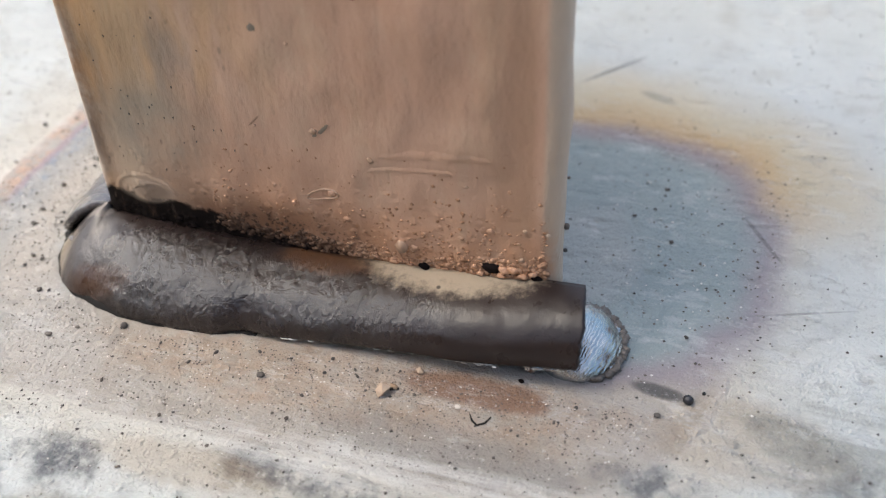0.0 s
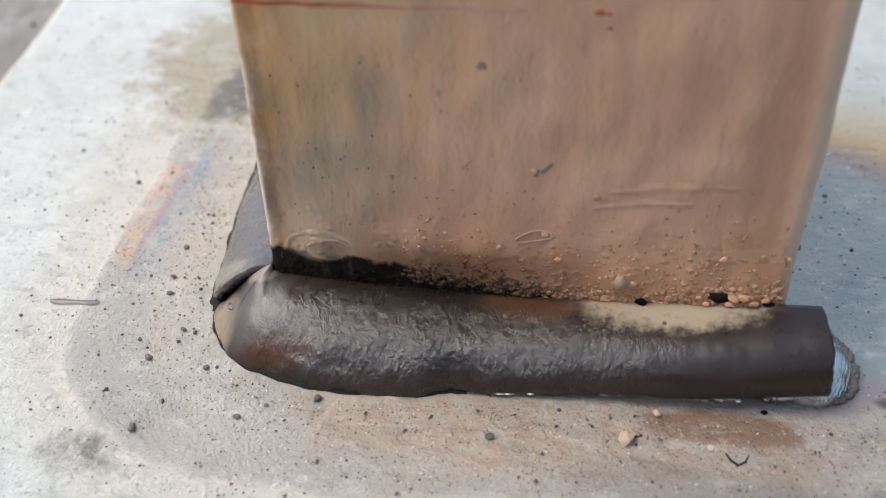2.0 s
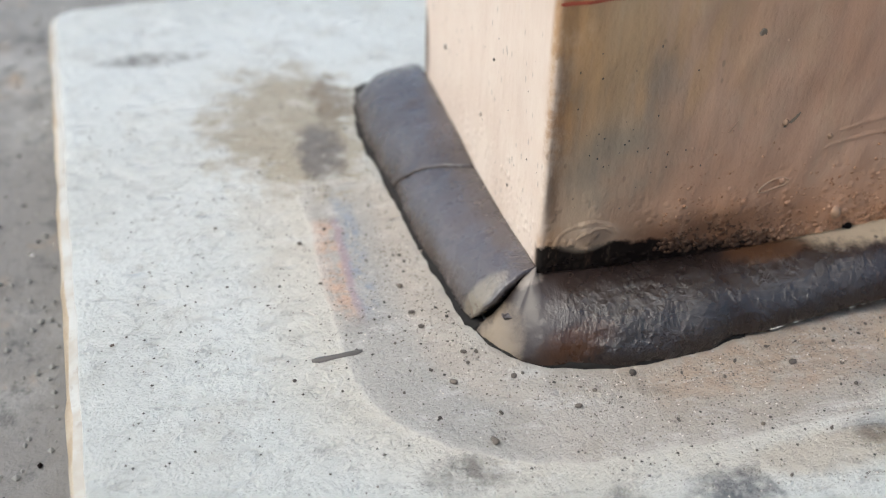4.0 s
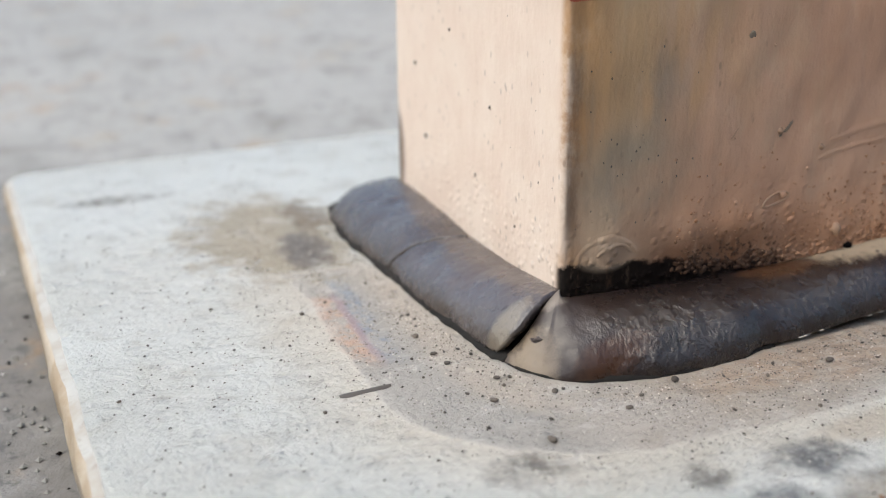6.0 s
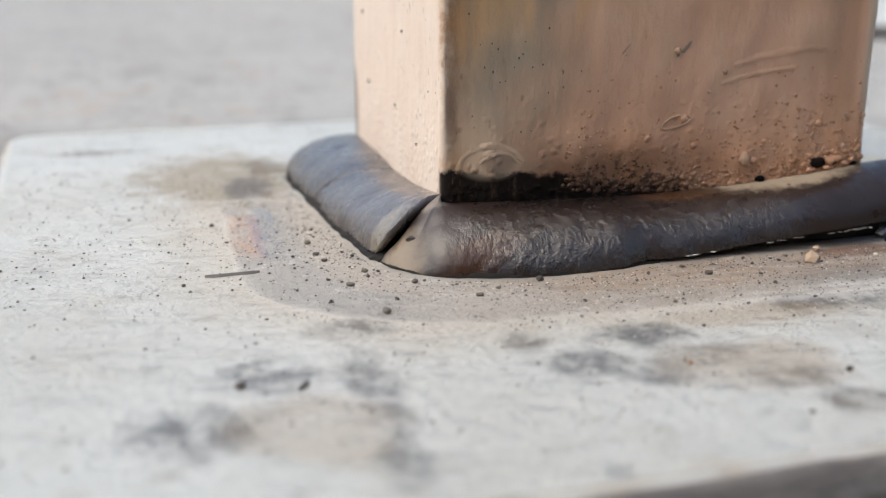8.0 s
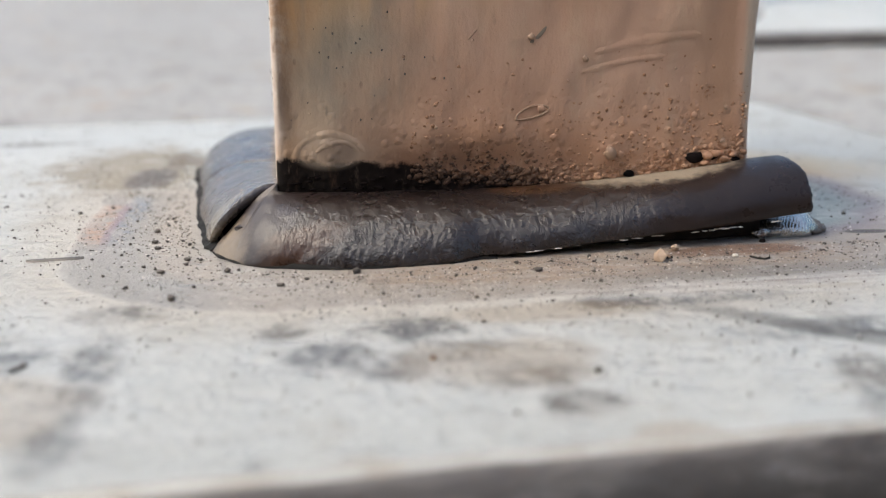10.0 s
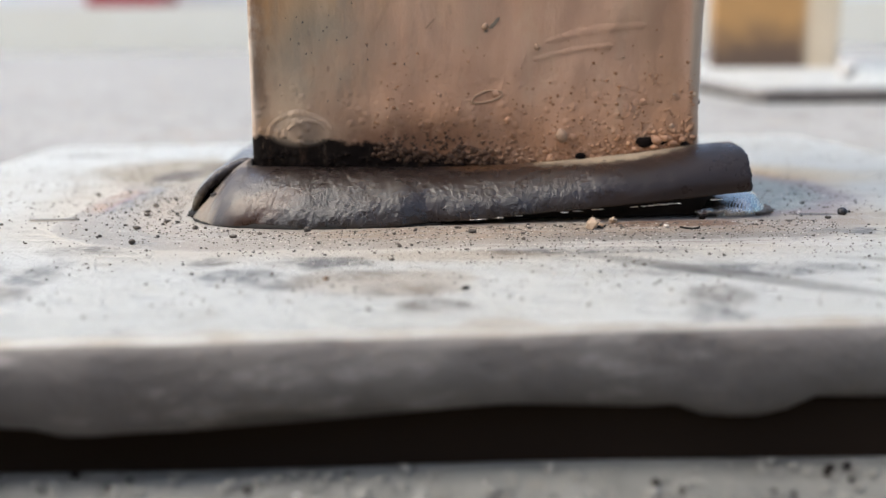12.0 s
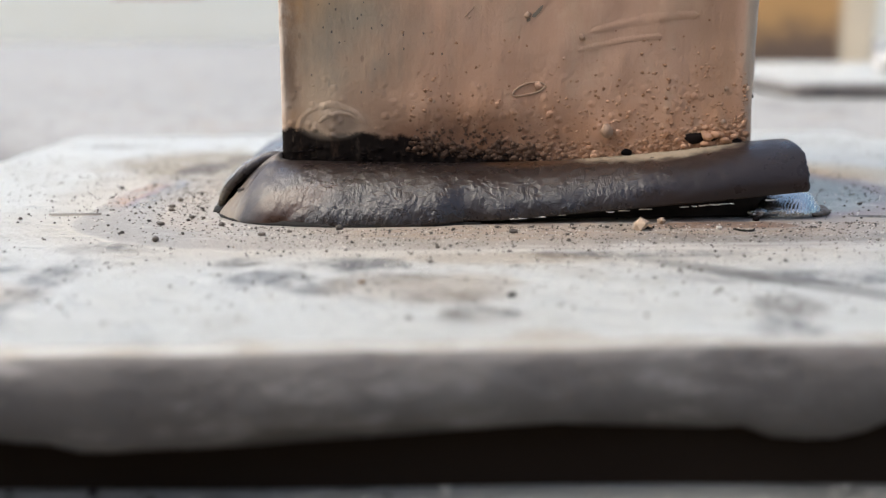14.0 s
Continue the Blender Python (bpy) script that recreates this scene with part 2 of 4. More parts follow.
def plate_edge():
    k = Mat("sheared_steel_edge")
    a, b = k.noise(1.3, 5), k.noise(9, 5, 0.7, w=3)
    drag = k.noise(0.9, 6, 0.7, vec=k.scaled(0.8, 1.6, 1.4), w=6)
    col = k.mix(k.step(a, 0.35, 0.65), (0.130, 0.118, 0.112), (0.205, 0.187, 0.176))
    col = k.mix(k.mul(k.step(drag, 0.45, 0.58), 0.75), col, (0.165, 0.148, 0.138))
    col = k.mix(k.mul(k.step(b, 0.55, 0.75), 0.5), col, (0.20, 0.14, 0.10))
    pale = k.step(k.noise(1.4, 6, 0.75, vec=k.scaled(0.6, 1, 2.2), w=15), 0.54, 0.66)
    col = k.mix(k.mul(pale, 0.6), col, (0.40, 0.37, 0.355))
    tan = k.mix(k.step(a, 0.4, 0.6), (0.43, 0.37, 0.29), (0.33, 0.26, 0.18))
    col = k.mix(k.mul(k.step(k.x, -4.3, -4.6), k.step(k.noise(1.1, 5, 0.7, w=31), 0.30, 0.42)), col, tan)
    return k.done(col, 0.6, 0.15, k.bump(k.f("ADD", k.f("MULTIPLY", drag, 1.5), k.f("MULTIPLY", b, 0.6)), 0.8, 0.07))


def plate_bevel():
    k = Mat("worn_tan_edge")
    a = k.noise(2.2, 5)
    col = k.mix(k.step(a, 0.36, 0.64), (0.40, 0.395, 0.37), (0.335, 0.305, 0.26))
    col = k.mix(k.mul(k.step(k.noise(6, 5, 0.7, w=5), 0.55, 0.68), 0.5), col, (0.20, 0.17, 0.14))
    return k.done(col, 0.55, 0.1, k.bump(k.noise(12, 4), 0.4, 0.03))


def tube_skin():
    k = Mat("smoked_steel_tube")
    big, mid, fine = k.noise(0.5, 4), k.noise(2.2, 5, w=3), k.noise(16, 4, 0.7, w=6)
    wob = k.f("MULTIPLY", k.f("SUBTRACT", k.noise(1.6, 4, w=9), 0.5), 2.0)
    drips = k.noise(1.5, 4, 0.6, vec=k.scaled(1.9, 1.9, 0.5), w=2)
    col = k.mix(k.step(big, 0.3, 0.7), (0.485, 0.29, 0.195), (0.53, 0.345, 0.24))
    col = k.mix(k.mul(k.step(drips, 0.45, 0.7), 0.3), col, (0.36, 0.215, 0.135))
    front = k.step(k.y, 0.16, 0.02)
    # paler west part of the front face, greenish grey patch, dark specks
    col = k.mix(k.mul(k.step(k.x, 2.0, 0.3), front, 0.55), col, (0.35, 0.28, 0.19))
    col = k.mix(k.mul(k.blob(0.75, 2.2, 0.75, 1.0, wob, v=k.z, soft=True), front, 0.6), col, (0.21, 0.20, 0.155))
    speck = k.mul(k.step(k.cells(8.0, vec=k.scaled(1, 1, 0.5)), 0.2, 0.1), k.step(k.noise(1.6, 3, w=31), 0.45, 0.58), k.step(k.x, 3.0, 1.2))
    col = k.mix(k.mul(speck, 0.7), col, (0.10, 0.085, 0.07))
    # pale upper part with a film of scale
    col = k.mix(k.mul(k.step(k.z, 2.4, 4.0), k.step(k.x, 3.6, 1.0), k.step(drips, 0.35, 0.65), 0.6), col, (0.47, 0.37, 0.22))
    rub = k.step(k.noise(1.1, 5, 0.7, vec=k.scaled(1.6, 1.6, 0.5), w=71), 0.5, 0.68)
    col = k.mix(k.mul(rub, 0.4, front), col, (0.50, 0.37, 0.25))
    ruddy = k.mul(k.step(k.noise(0.9, 4, w=75), 0.45, 0.65), front)
    col = k.mix(k.mul(ruddy, 0.4), col, (0.44, 0.245, 0.15))
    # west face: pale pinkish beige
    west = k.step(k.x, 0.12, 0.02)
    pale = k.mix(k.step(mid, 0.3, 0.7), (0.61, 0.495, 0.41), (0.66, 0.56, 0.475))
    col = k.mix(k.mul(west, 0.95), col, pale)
    col = k.mix(k.mul(west, speck, 0.5), col, (0.2, 0.16, 0.13))
    col = k.mix(k.mul(k.step(k.x, 0.3, 0.15), k.blob(5.05, 0.85, 0.42, 0.75, wob, u=k.y, v=k.z), 0.9), col, (0.10, 0.055, 0.03))
    # rubbed orange-brown west arris; beige east end with a darker brown band beside it
    edge = k.mul(k.step(k.x, 0.42, 0.08), front, k.step(k.z, 0.9, 2.4))
    col = k.mix(k.mul(edge, k.step(k.noise(2.2, 5, 0.7, w=8), 0.35, 0.6), 0.85), col, (0.30, 0.145, 0.055))
    east = k.step(k.x, 4.86, 4.94)
    col = k.mix(k.mul(east, 0.75), col, (0.46, 0.38, 0.29))
    col = k.mix(k.mul(k.step(k.x, 4.0, 4.7), k.step(k.x, 4.86, 4.76), front, 0.5), col, (0.30, 0.165, 0.09))
    # red-brown dust low on the face, soot above the bead
    low = k.mul(k.step(k.z, 1.7, 0.75), k.step(k.x, 0.9, 2.2), front)
    col = k.mix(k.mul(low, 0.75, k.step(k.noise(4, 4, w=12), 0.25, 0.65)), col, (0.51, 0.265, 0.145))
    zz = k.f("ADD", k.z, k.f("MULTIPLY", k.f("SUBTRACT", k.noise(2.2, 6, 0.72, w=15), 0.5), 0.42))
    lift = k.step(k.x, 0.0, 1.9, 0.02, -0.12)
    zz = k.f("SUBTRACT", zz, lift)
    haze = k.f("ADD", k.z, k.f("MULTIPLY", k.f("SUBTRACT", k.noise(1.6, 5, 0.65, vec=k.scaled(0.6, 1, 1.8), w=16), 0.5), 0.5))
    brown = k.mul(k.step(haze, 1.28, 0.82), k.step(k.x, 3.8, 1.9), k.step(k.x, 0.6, 1.3), front)
    col = k.mix(k.mul(brown, 0.85), col, (0.12, 0.05, 0.022))
    soot = k.mul(k.step(k.f("ADD", zz, k.f("MULTIPLY", k.f("MAXIMUM", k.f("SUBTRACT", k.x, 1.5), 0.0), 0.13)), 0.90, 0.83), k.step(k.x, 3.3, 2.7), front)
    col = k.mix(k.mul(soot, 0.98), col, (0.007, 0.006, 0.006))
    halo = k.mul(k.step(zz, 1.12, 0.92), k.step(k.x, 0.9, 0.3), front)
    col = k.mix(k.mul(halo, k.f("SUBTRACT", 1.0, soot), 0.45), col, (0.34, 0.17, 0.06))
    # pale round scar with a darker heart
    col = k.mix(k.mul(k.blob(0.54, 0.97, 0.40, 0.20, k.mul(wob, 0.3), v=k.z), front, 0.5), col, (0.50, 0.39, 0.29))
    col = k.mix(k.mul(k.blob(0.62, 0.95, 0.22, 0.13, k.mul(wob, 0.3), v=k.z), front, 0.55), col, (0.19, 0.125, 0.085))
    # thin dark run beside the west arris, an orange flush next to it
    xw = k.f("ADD", k.x, k.f("MULTIPLY", k.f("SUBTRACT", k.noise(1.2, 4, 0.65, vec=k.scaled(1, 1, 0.5), w=44), 0.5), 0.22))
    flush = k.mul(k.step(xw, 0.10, 0.25), k.step(xw, 0.75, 0.35), k.step(k.z, 1.7, 2.5), k.step(k.z, 4.6, 3.3), front)
    col = k.mix(k.mul(flush, 0.5), col, (0.50, 0.27, 0.10))
    run = k.mul(k.step(xw, 0.03, 0.08), k.step(xw, 0.24, 0.14), front, k.step(k.z, 0.9, 1.5))
    col = k.mix(k.mul(run, 0.7, k.step(k.noise(3, 5, 0.7, vec=k.scaled(1, 1, 0.35), w=47), 0.32, 0.6)), col, (0.12, 0.065, 0.035))
    # slate runs down the west half, a slate belt above the scar
    runs = k.noise(1.9, 5, 0.6, vec=k.scaled(2.2, 1, 0.33), w=53)
    slate = k.mul(k.step(runs, 0.47, 0.66), k.step(k.x, 2.6, 0.8), front, k.step(k.z, 1.1, 1.6), k.step(k.z, 3.2, 2.2, 0.3, 1.0))
    warm = k.mul(k.step(k.noise(1.3, 4, 0.6, vec=k.scaled(1.8, 1, 0.4), w=88), 0.42, 0.62), k.step(k.x, 2.6, 1.4), k.step(k.z, 2.0, 2.6), k.step(k.z, 4.2, 3.2), front)
    col = k.mix(k.mul(warm, 0.5), col, (0.52, 0.31, 0.14))
    col = k.mix(k.mul(slate, 0.38), col, (0.20, 0.185, 0.155))
    # fine vertical wiping all over the smoked face
    wipe = k.noise(3.4, 5, 0.7, vec=k.scaled(1.3, 1, 0.5), w=57)
    col = k.mix(k.mul(k.step(wipe, 0.55, 0.72), 0.22, front), col, (0.30, 0.17, 0.105))
    col = k.mix(k.mul(k.step(wipe, 0.45, 0.28), 0.22, front), col, (0.60, 0.43, 0.30))
    h = k.f("ADD", k.f("MULTIPLY", mid, 0.8), k.f("ADD", k.f("MULTIPLY", fine, 0.35), k.f("MULTIPLY", drips, 1.3)))
    h = k.f("ADD", h, k.f("MULTIPLY", wipe, 0.55))
    grit = k.mul(k.step(k.z, 1.9, 0.8), k.f("SUBTRACT", 1.0, k.step(k.cells(9), 0.0, 0.5)))
    h = k.f("ADD", h, k.mul(grit, 0.6))
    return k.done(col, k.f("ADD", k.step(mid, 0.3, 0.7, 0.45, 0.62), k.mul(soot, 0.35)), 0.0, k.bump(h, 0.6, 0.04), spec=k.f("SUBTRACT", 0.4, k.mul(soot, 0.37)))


def slag(name, base, pale, gloss, dusty):
    k = Mat(name)
    big, mid, fine = k.noise(0.9, 4), k.noise(4, 5, 0.6, w=3), k.noise(22, 4, 0.7, w=6)
    wob = k.f("MULTIPLY", k.f("SUBTRACT", k.noise(2.2, 5, w=9), 0.5), 2.2)
    col = k.mix(k.step(big, 0.35, 0.65), base, tuple(c * 1.5 for c in base))
    col = k.mix(k.mul(k.step(mid, 0.6, 0.75), 0.4), col, pale)
    rough = k.step(mid, 0.3, 0.7, gloss, gloss + 0.2)
    if dusty:
        wob = k.f("MULTIPLY", k.f("SUBTRACT", k.noise(7, 6, 0.75, w=9), 0.5), 2.4)
        tan = k.mul(k.blob(3.95, 0.0, 0.98, 0.36, wob), 0.95)
        col = k.mix(tan, col, (0.36, 0.285, 0.20))
        rough = k.f("ADD", rough, k.mul(tan, 0.35))
        rust = k.mul(k.blob(2.65, -0.12, 0.55, 0.2, wob), 0.6)
        col = k.mix(rust, col, (0.10, 0.045, 0.02))
        lobe = k.mul(k.blob(-0.52, -0.42, 0.24, 0.32, wob, soft=True), 0.7)
        col = k.mix(lobe, col, (0.29, 0.23, 0.165))
        rough = k.f("ADD", rough, k.mul(lobe, 0.15))
        # purple-grey sheen of the corner painted into the slag colour
        col = k.mix(k.mul(k.blob(-0.12, -0.42, 0.34, 0.36, wob, soft=True), 0.4), col, (0.09, 0.078, 0.076))
        slit = k.f("ABSOLUTE", k.f("SUBTRACT", k.f("ADD", k.x, k.f("MULTIPLY", k.noise(5, 3, w=66), 0.14)), 0.96))
        col = k.mix(k.mul(k.step(slit, 0.014, 0.005), k.step(k.z, 0.46, 0.40), 0.9), col, (0.006, 0.005, 0.005))
        col = k.mix(k.mul(k.blob(0.22, -0.78, 0.42, 0.13, wob, soft=True), 0.75), col, (0.06, 0.026, 0.012))
        col = k.mix(k.mul(k.blob(-0.1, -0.06, 0.16, 0.13, wob), 0.6), col, (0.28, 0.24, 0.205))
    else:
        col = k.mix(k.mul(k.blob(-0.6, 0.05, 0.3, 0.16, wob), 0.6), col, (0.24, 0.20, 0.145))
        col = k.mix(k.mul(k.step(k.noise(7, 5, 0.75, w=23), 0.55, 0.68), 0.5), col, (0.035, 0.028, 0.026))
    wrinkle = k.noise(13, 4, 0.65, vec=k.scaled(1.4, 0.8, 0.8, 30), w=17)
    if dusty:
        soft = k.f("MULTIPLY", k.f("SUBTRACT", k.noise(2.2, 4, w=19), 0.5), 1.2)
        patch = k.f("MAXIMUM", k.blob(1.15, -0.6, 1.15, 0.62, soft, soft=True), k.mul(k.blob(2.75, -0.55, 1.3, 0.42, soft, soft=True), 0.85))
    else:
        patch = k.step(k.noise(1.1, 2, w=19), 0.45, 0.62, 0.25, 0.7)
    spots = k.mul(k.step(k.cells(4.0), 0.13, 0.06), k.step(k.noise(1.5, 2, w=27), 0.5, 0.6))
    col = k.mix(k.mul(spots, 0.8), col, (0.012, 0.010, 0.009))
    if not dusty:
        toe = k.step(k.f("ADD", k.x, k.f("MULTIPLY", k.f("SUBTRACT", big, 0.5), 0.3)), -0.66, -0.86)
        col = k.mix(k.mul(toe, 0.8), col, (0.035, 0.022, 0.016))
    h = k.f("ADD", k.f("MULTIPLY", mid, 0.2), k.f("ADD", k.f("MULTIPLY", fine, 0.05), k.mul(wrinkle, patch, 0.95)))
    rough = k.f("SUBTRACT", rough, k.mul(patch, 0.10))
    return k.done(col, rough, 0.0, k.bump(h, 0.8, 0.06), spec=k.f("ADD", 0.30 if dusty else 0.45, k.mul(patch, 0.3)), coat=k.f("ADD", 0.08 if dusty else 0.35, k.mul(patch, 0.3)))


def bright_weld():
    k = Mat("blued_weld_metal")
    w = k.t.nodes.new("ShaderNodeTexWave")
    w.wave_type, w.rings_direction = "RINGS", "SPHERICAL"
    mp = k.t.nodes.new("ShaderNodeMapping")
    mp.inputs["Location"].default_value = (-4.6, 0.0, 0)
    k.t.links.new(k.p, mp.inputs["Vector"])
    k.t.links.new(mp.outputs[0], w.inputs["Vector"])
    w.inputs["Scale"].default_value, w.inputs["Distortion"].default_value, w.inputs["Detail"].default_value = 11.0, 7.0, 5
    n = k.noise(3, 3, w=2)
    col = k.mix(k.step(n, 0.35, 0.6), (0.36, 0.42, 0.43), (0.56, 0.53, 0.50))
    col = k.mix(k.step(k.noise(4, 5, 0.7, w=7), 0.52, 0.66), col, (0.17, 0.10, 0.08))
    return k.done(col, 0.24, 0.95, k.bump(k.f("ADD", w.outputs[0], k.f("MULTIPLY", k.noise(12, 4, w=3), 2.0)), 0.4, 0.014))


def plain(name, a, b, scale, rough, metal=0.0, bump=0.4, dist=0.03, spec=0.5):
    k = Mat(name)
    n, f = k.noise(scale, 5), k.noise(scale * 7, 4, 0.7, w=4)
    info = k.t.nodes.new("ShaderNodeObjectInfo")
    v = k.f("ADD", k.f("MULTIPLY", info.outputs["Random"], 0.5), k.f("MULTIPLY", n, 0.6))
    col = k.mix(k.step(v, 0.25, 0.8), a, b)
    return k.done(col, rough, metal, k.bump(k.f("ADD", n, k.f("MULTIPLY", f, 0.4)), bump, dist), spec=spec)


def ground_skin():
    k = Mat("grey_concrete_floor")
    far, big, mid, fine = k.noise(0.012, 4, w=1), k.noise(0.09, 5), k.noise(0.9, 6, 0.65, w=3), k.noise(9, 5, 0.7, w=6)
    col = k.mix(k.step(big, 0.35, 0.65), (0.24, 0.235, 0.22), (0.325, 0.315, 0.295))
    col = k.mix(k.mul(k.step(far, 0.35, 0.6), 0.7), col, (0.335, 0.33, 0.315))
    col = k.mix(k.mul(k.step(mid, 0.48, 0.7), 0.65), col, (0.15, 0.14, 0.125))
    col = k.mix(k.mul(k.step(k.noise(0.6, 4, w=12), 0.58, 0.7), 0.5), col, (0.30, 0.24, 0.16))
    col = k.mix(k.mul(k.step(fine, 0.6, 0.75), 0.5), col, (0.09, 0.085, 0.08))
    wob = k.f("MULTIPLY", k.f("SUBTRACT", k.noise(0.12, 5, w=17), 0.5), 1.2)
    # shade beside the plate's west edge put into the floor colour, patchy like dirt
    dirt_shade = k.mul(k.blob(-9, 4, 7, 14, wob), k.step(k.noise(0.5, 6, 0.7, w=23), 0.25, 0.6))
    col = k.mix(k.mul(dirt_shade, 0.8), col, (0.115, 0.105, 0.095))
    work = k.mul(k.blob(2, -13, 22, 9, wob), k.step(k.noise(0.8, 6, 0.7, w=29), 0.2, 0.5))
    col = k.mix(k.mul(work, 0.95), col, (0.062, 0.066, 0.058))
    col = k.mix(k.mul(k.step(k.noise(2.2, 6, 0.75, w=35), 0.52, 0.66), 0.7), col, (0.055, 0.055, 0.052))
    col = k.mix(k.mul(k.step(k.noise(0.45, 5, 0.7, w=39), 0.58, 0.68), 0.5), col, (0.30, 0.20, 0.11))
    rusty = k.mul(k.blob(0.6, -6.0, 0.9, 0.5, k.mul(wob, 2.0)), k.step(k.noise(1.5, 5, w=43), 0.35, 0.6))
    col = k.mix(k.mul(rusty, 0.7), col, (0.33, 0.22, 0.12))
    return k.done(col, 0.75, 0.0, k.bump(k.f("ADD", mid, k.f("MULTIPLY", fine, 0.4)), 0.7, 0.12))


M_TOP, M_EDGE, M_BEVEL, M_TUBE, M_GROUND = plate_top(), plate_edge(), plate_bevel(), tube_skin(), ground_skin()
M_SLAG = slag("glassy_black_brown_slag", (0.016, 0.0105, 0.009), (0.042, 0.033, 0.030), 0.24, True)
M_SLAG2 = slag("grey_slag", (0.045, 0.036, 0.035), (0.105, 0.088, 0.084), 0.22, False)
M_WELD = bright_weld()
M_RIM = plain("black_scale_and_gap_shade", (0.010, 0.009, 0.008), (0.035, 0.028, 0.024), 6, 0.75, spec=0.2)
M_SOOT_VOID = plain("soot_and_void_black", (0.006, 0.005, 0.005), (0.014, 0.010, 0.009), 8, 0.95, spec=0.03)
M_SPAT = plain("dark_spatter", (0.045, 0.038, 0.032), (0.14, 0.115, 0.095), 5, 0.5, 0.2)
M_GRIT = plain("brown_grit", (0.20, 0.12, 0.07), (0.42, 0.29, 0.19), 6, 0.75)
M_BUMP = plain("smoked_spatter", (0.30, 0.18, 0.11), (0.42, 0.28, 0.19), 5, 0.55)
M_STONE = plain("tan_crumb", (0.42, 0.30, 0.20), (0.52, 0.39, 0.29), 4, 0.7)
M_FLOORGRIT = plain("floor_grit", (0.10, 0.098, 0.09), (0.24, 0.235, 0.215), 2, 0.75)
# near-black stands in for the shade in the gap under the plate
M_BAR = plain("gap_shade_black", (0.008, 0.006, 0.005), (0.024, 0.016, 0.011), 2, 0.85, spec=0.1)
M_BALL = plain("glossy_black_bead", (0.012, 0.011, 0.012), (0.03, 0.028, 0.03), 3, 0.2, 0.3, bump=0.15)
M_CHIP = plain("amber_chip", (0.12, 0.06, 0.02), (0.34, 0.20, 0.08), 3, 0.45)
M_RED = plain("red_marker", (0.26, 0.05, 0.03), (0.40, 0.14, 0.08), 3, 0.6, bump=0.1)
M_SMUDGE = plain("grey_brown_smudge", (0.17, 0.135, 0.10), (0.25, 0.195, 0.14), 5, 0.7)
M_PALE = plain("pale_grit", (0.62, 0.56, 0.48), (0.75, 0.72, 0.68), 6, 0.45)


def red_line():
    k = Mat("fading_red_marker")
    n = k.noise(6, 4)
    col = k.mix(k.step(k.f("ADD", k.x, k.f("MULTIPLY", n, 0.8)), 0.6, 2.6), (0.36, 0.07, 0.035), (0.44, 0.28, 0.19))
    return k.done(col, 0.6)


M_LINE = red_line()


def baked_crumb():
    k = Mat("baked_red_brown_crumb")
    geo = k.t.nodes.new("ShaderNodeNewGeometry")
    col = k.mix(geo.outputs["Random Per Island"], (0.30, 0.155, 0.085), (0.47, 0.275, 0.17))
    col = k.mix(k.mul(k.step(k.x, 3.4, 2.3), k.step(k.z, 1.15, 0.8), 0.92), col, (0.038, 0.019, 0.011))
    return k.done(col, 0.75, 0.0, k.bump(k.noise(20, 3), 0.5, 0.02), spec=0.3)


M_CRUMB = baked_crumb()


def far_angle():
    k = Mat("far_angle_painted_light")
    k.t.nodes["Mapping"].inputs["Location"].default_value = (-16.5, -43, -0.5)
    n = k.noise(0.8, 5)
    # light gradient painted in: dark brown foot, orange where the post is lit
    col = k.mix(k.step(k.f("ADD", k.z, k.f("MULTIPLY", n, 2.5)), 1.8, 4.2), (0.13, 0.085, 0.06), (0.46, 0.26, 0.10))
    # cream stands in for the brightly lit east side
    col = k.mix(k.step(k.x, 4.0, 4.6), col, (0.66, 0.56, 0.42))
    return k.done(col, 0.6, 0.0, k.bump(n, 0.4, 0.05))


M_FAR = far_angle()
M_KERB = plain("pale_kerb", (0.78, 0.72, 0.58), (0.84, 0.80, 0.70), 0.05, 0.8, dist=0.5)
M_WALL = plain("whitewash", (0.80, 0.80, 0.77), (0.85, 0.85, 0.82), 0.02, 0.8, dist=0.5)
M_SOUTH_BLOCK = plain("brown_light_block", (0.16, 0.12, 0.09), (0.22, 0.17, 0.13), 0.03, 0.8, dist=0.4)
M_CRATE = plain("red_plastic", (0.38, 0.05, 0.06), (0.42, 0.07, 0.08), 0.1, 0.4, bump=0.1)
M_SCRATCH = plain("dark_steel_sliver", (0.10, 0.09, 0.08), (0.2, 0.18, 0.16), 4, 0.4, 0.4)


# ---- mesh helpers; all lengths in cm ----
def finish(bm, name, mats, smooth=True, parent=None):
    me = bpy.data.meshes.new(name)
    for v in bm.verts:
        v.co *= CM
    bm.normal_update()
    bm.to_mesh(me)
    bm.free()
    for m in mats if isinstance(mats, (list, tuple)) else [mats]:
        me.materials.append(m)
    if smooth:
        me.polygons.foreach_set("use_smooth", [True] * len(me.polygons))
    ob = new(name, me)
    ob.parent = parent
    return ob


def part(name, bm, mats, parent, label="", smooth=True):
    ob = finish(bm, name, mats, smooth, parent)
    return tagged(ob, label)


def thing(name, label, category, group="", kind="", at=(0, 0, 0)):
    ob = new(name)
    ob.empty_display_size = 0.005
    ob.location = Vector(at) * CM
    return tagged(ob, label, category, group, kind)


def lerp(x, xs, ys):
    return float(np.interp(x, xs, ys))


def fbm(p, scale, seed=0.0, octaves=3):
    return noise.fractal(Vector(p) * scale + Vector((seed, seed * 1.7, -seed)), 0.8, 2.1, octaves)


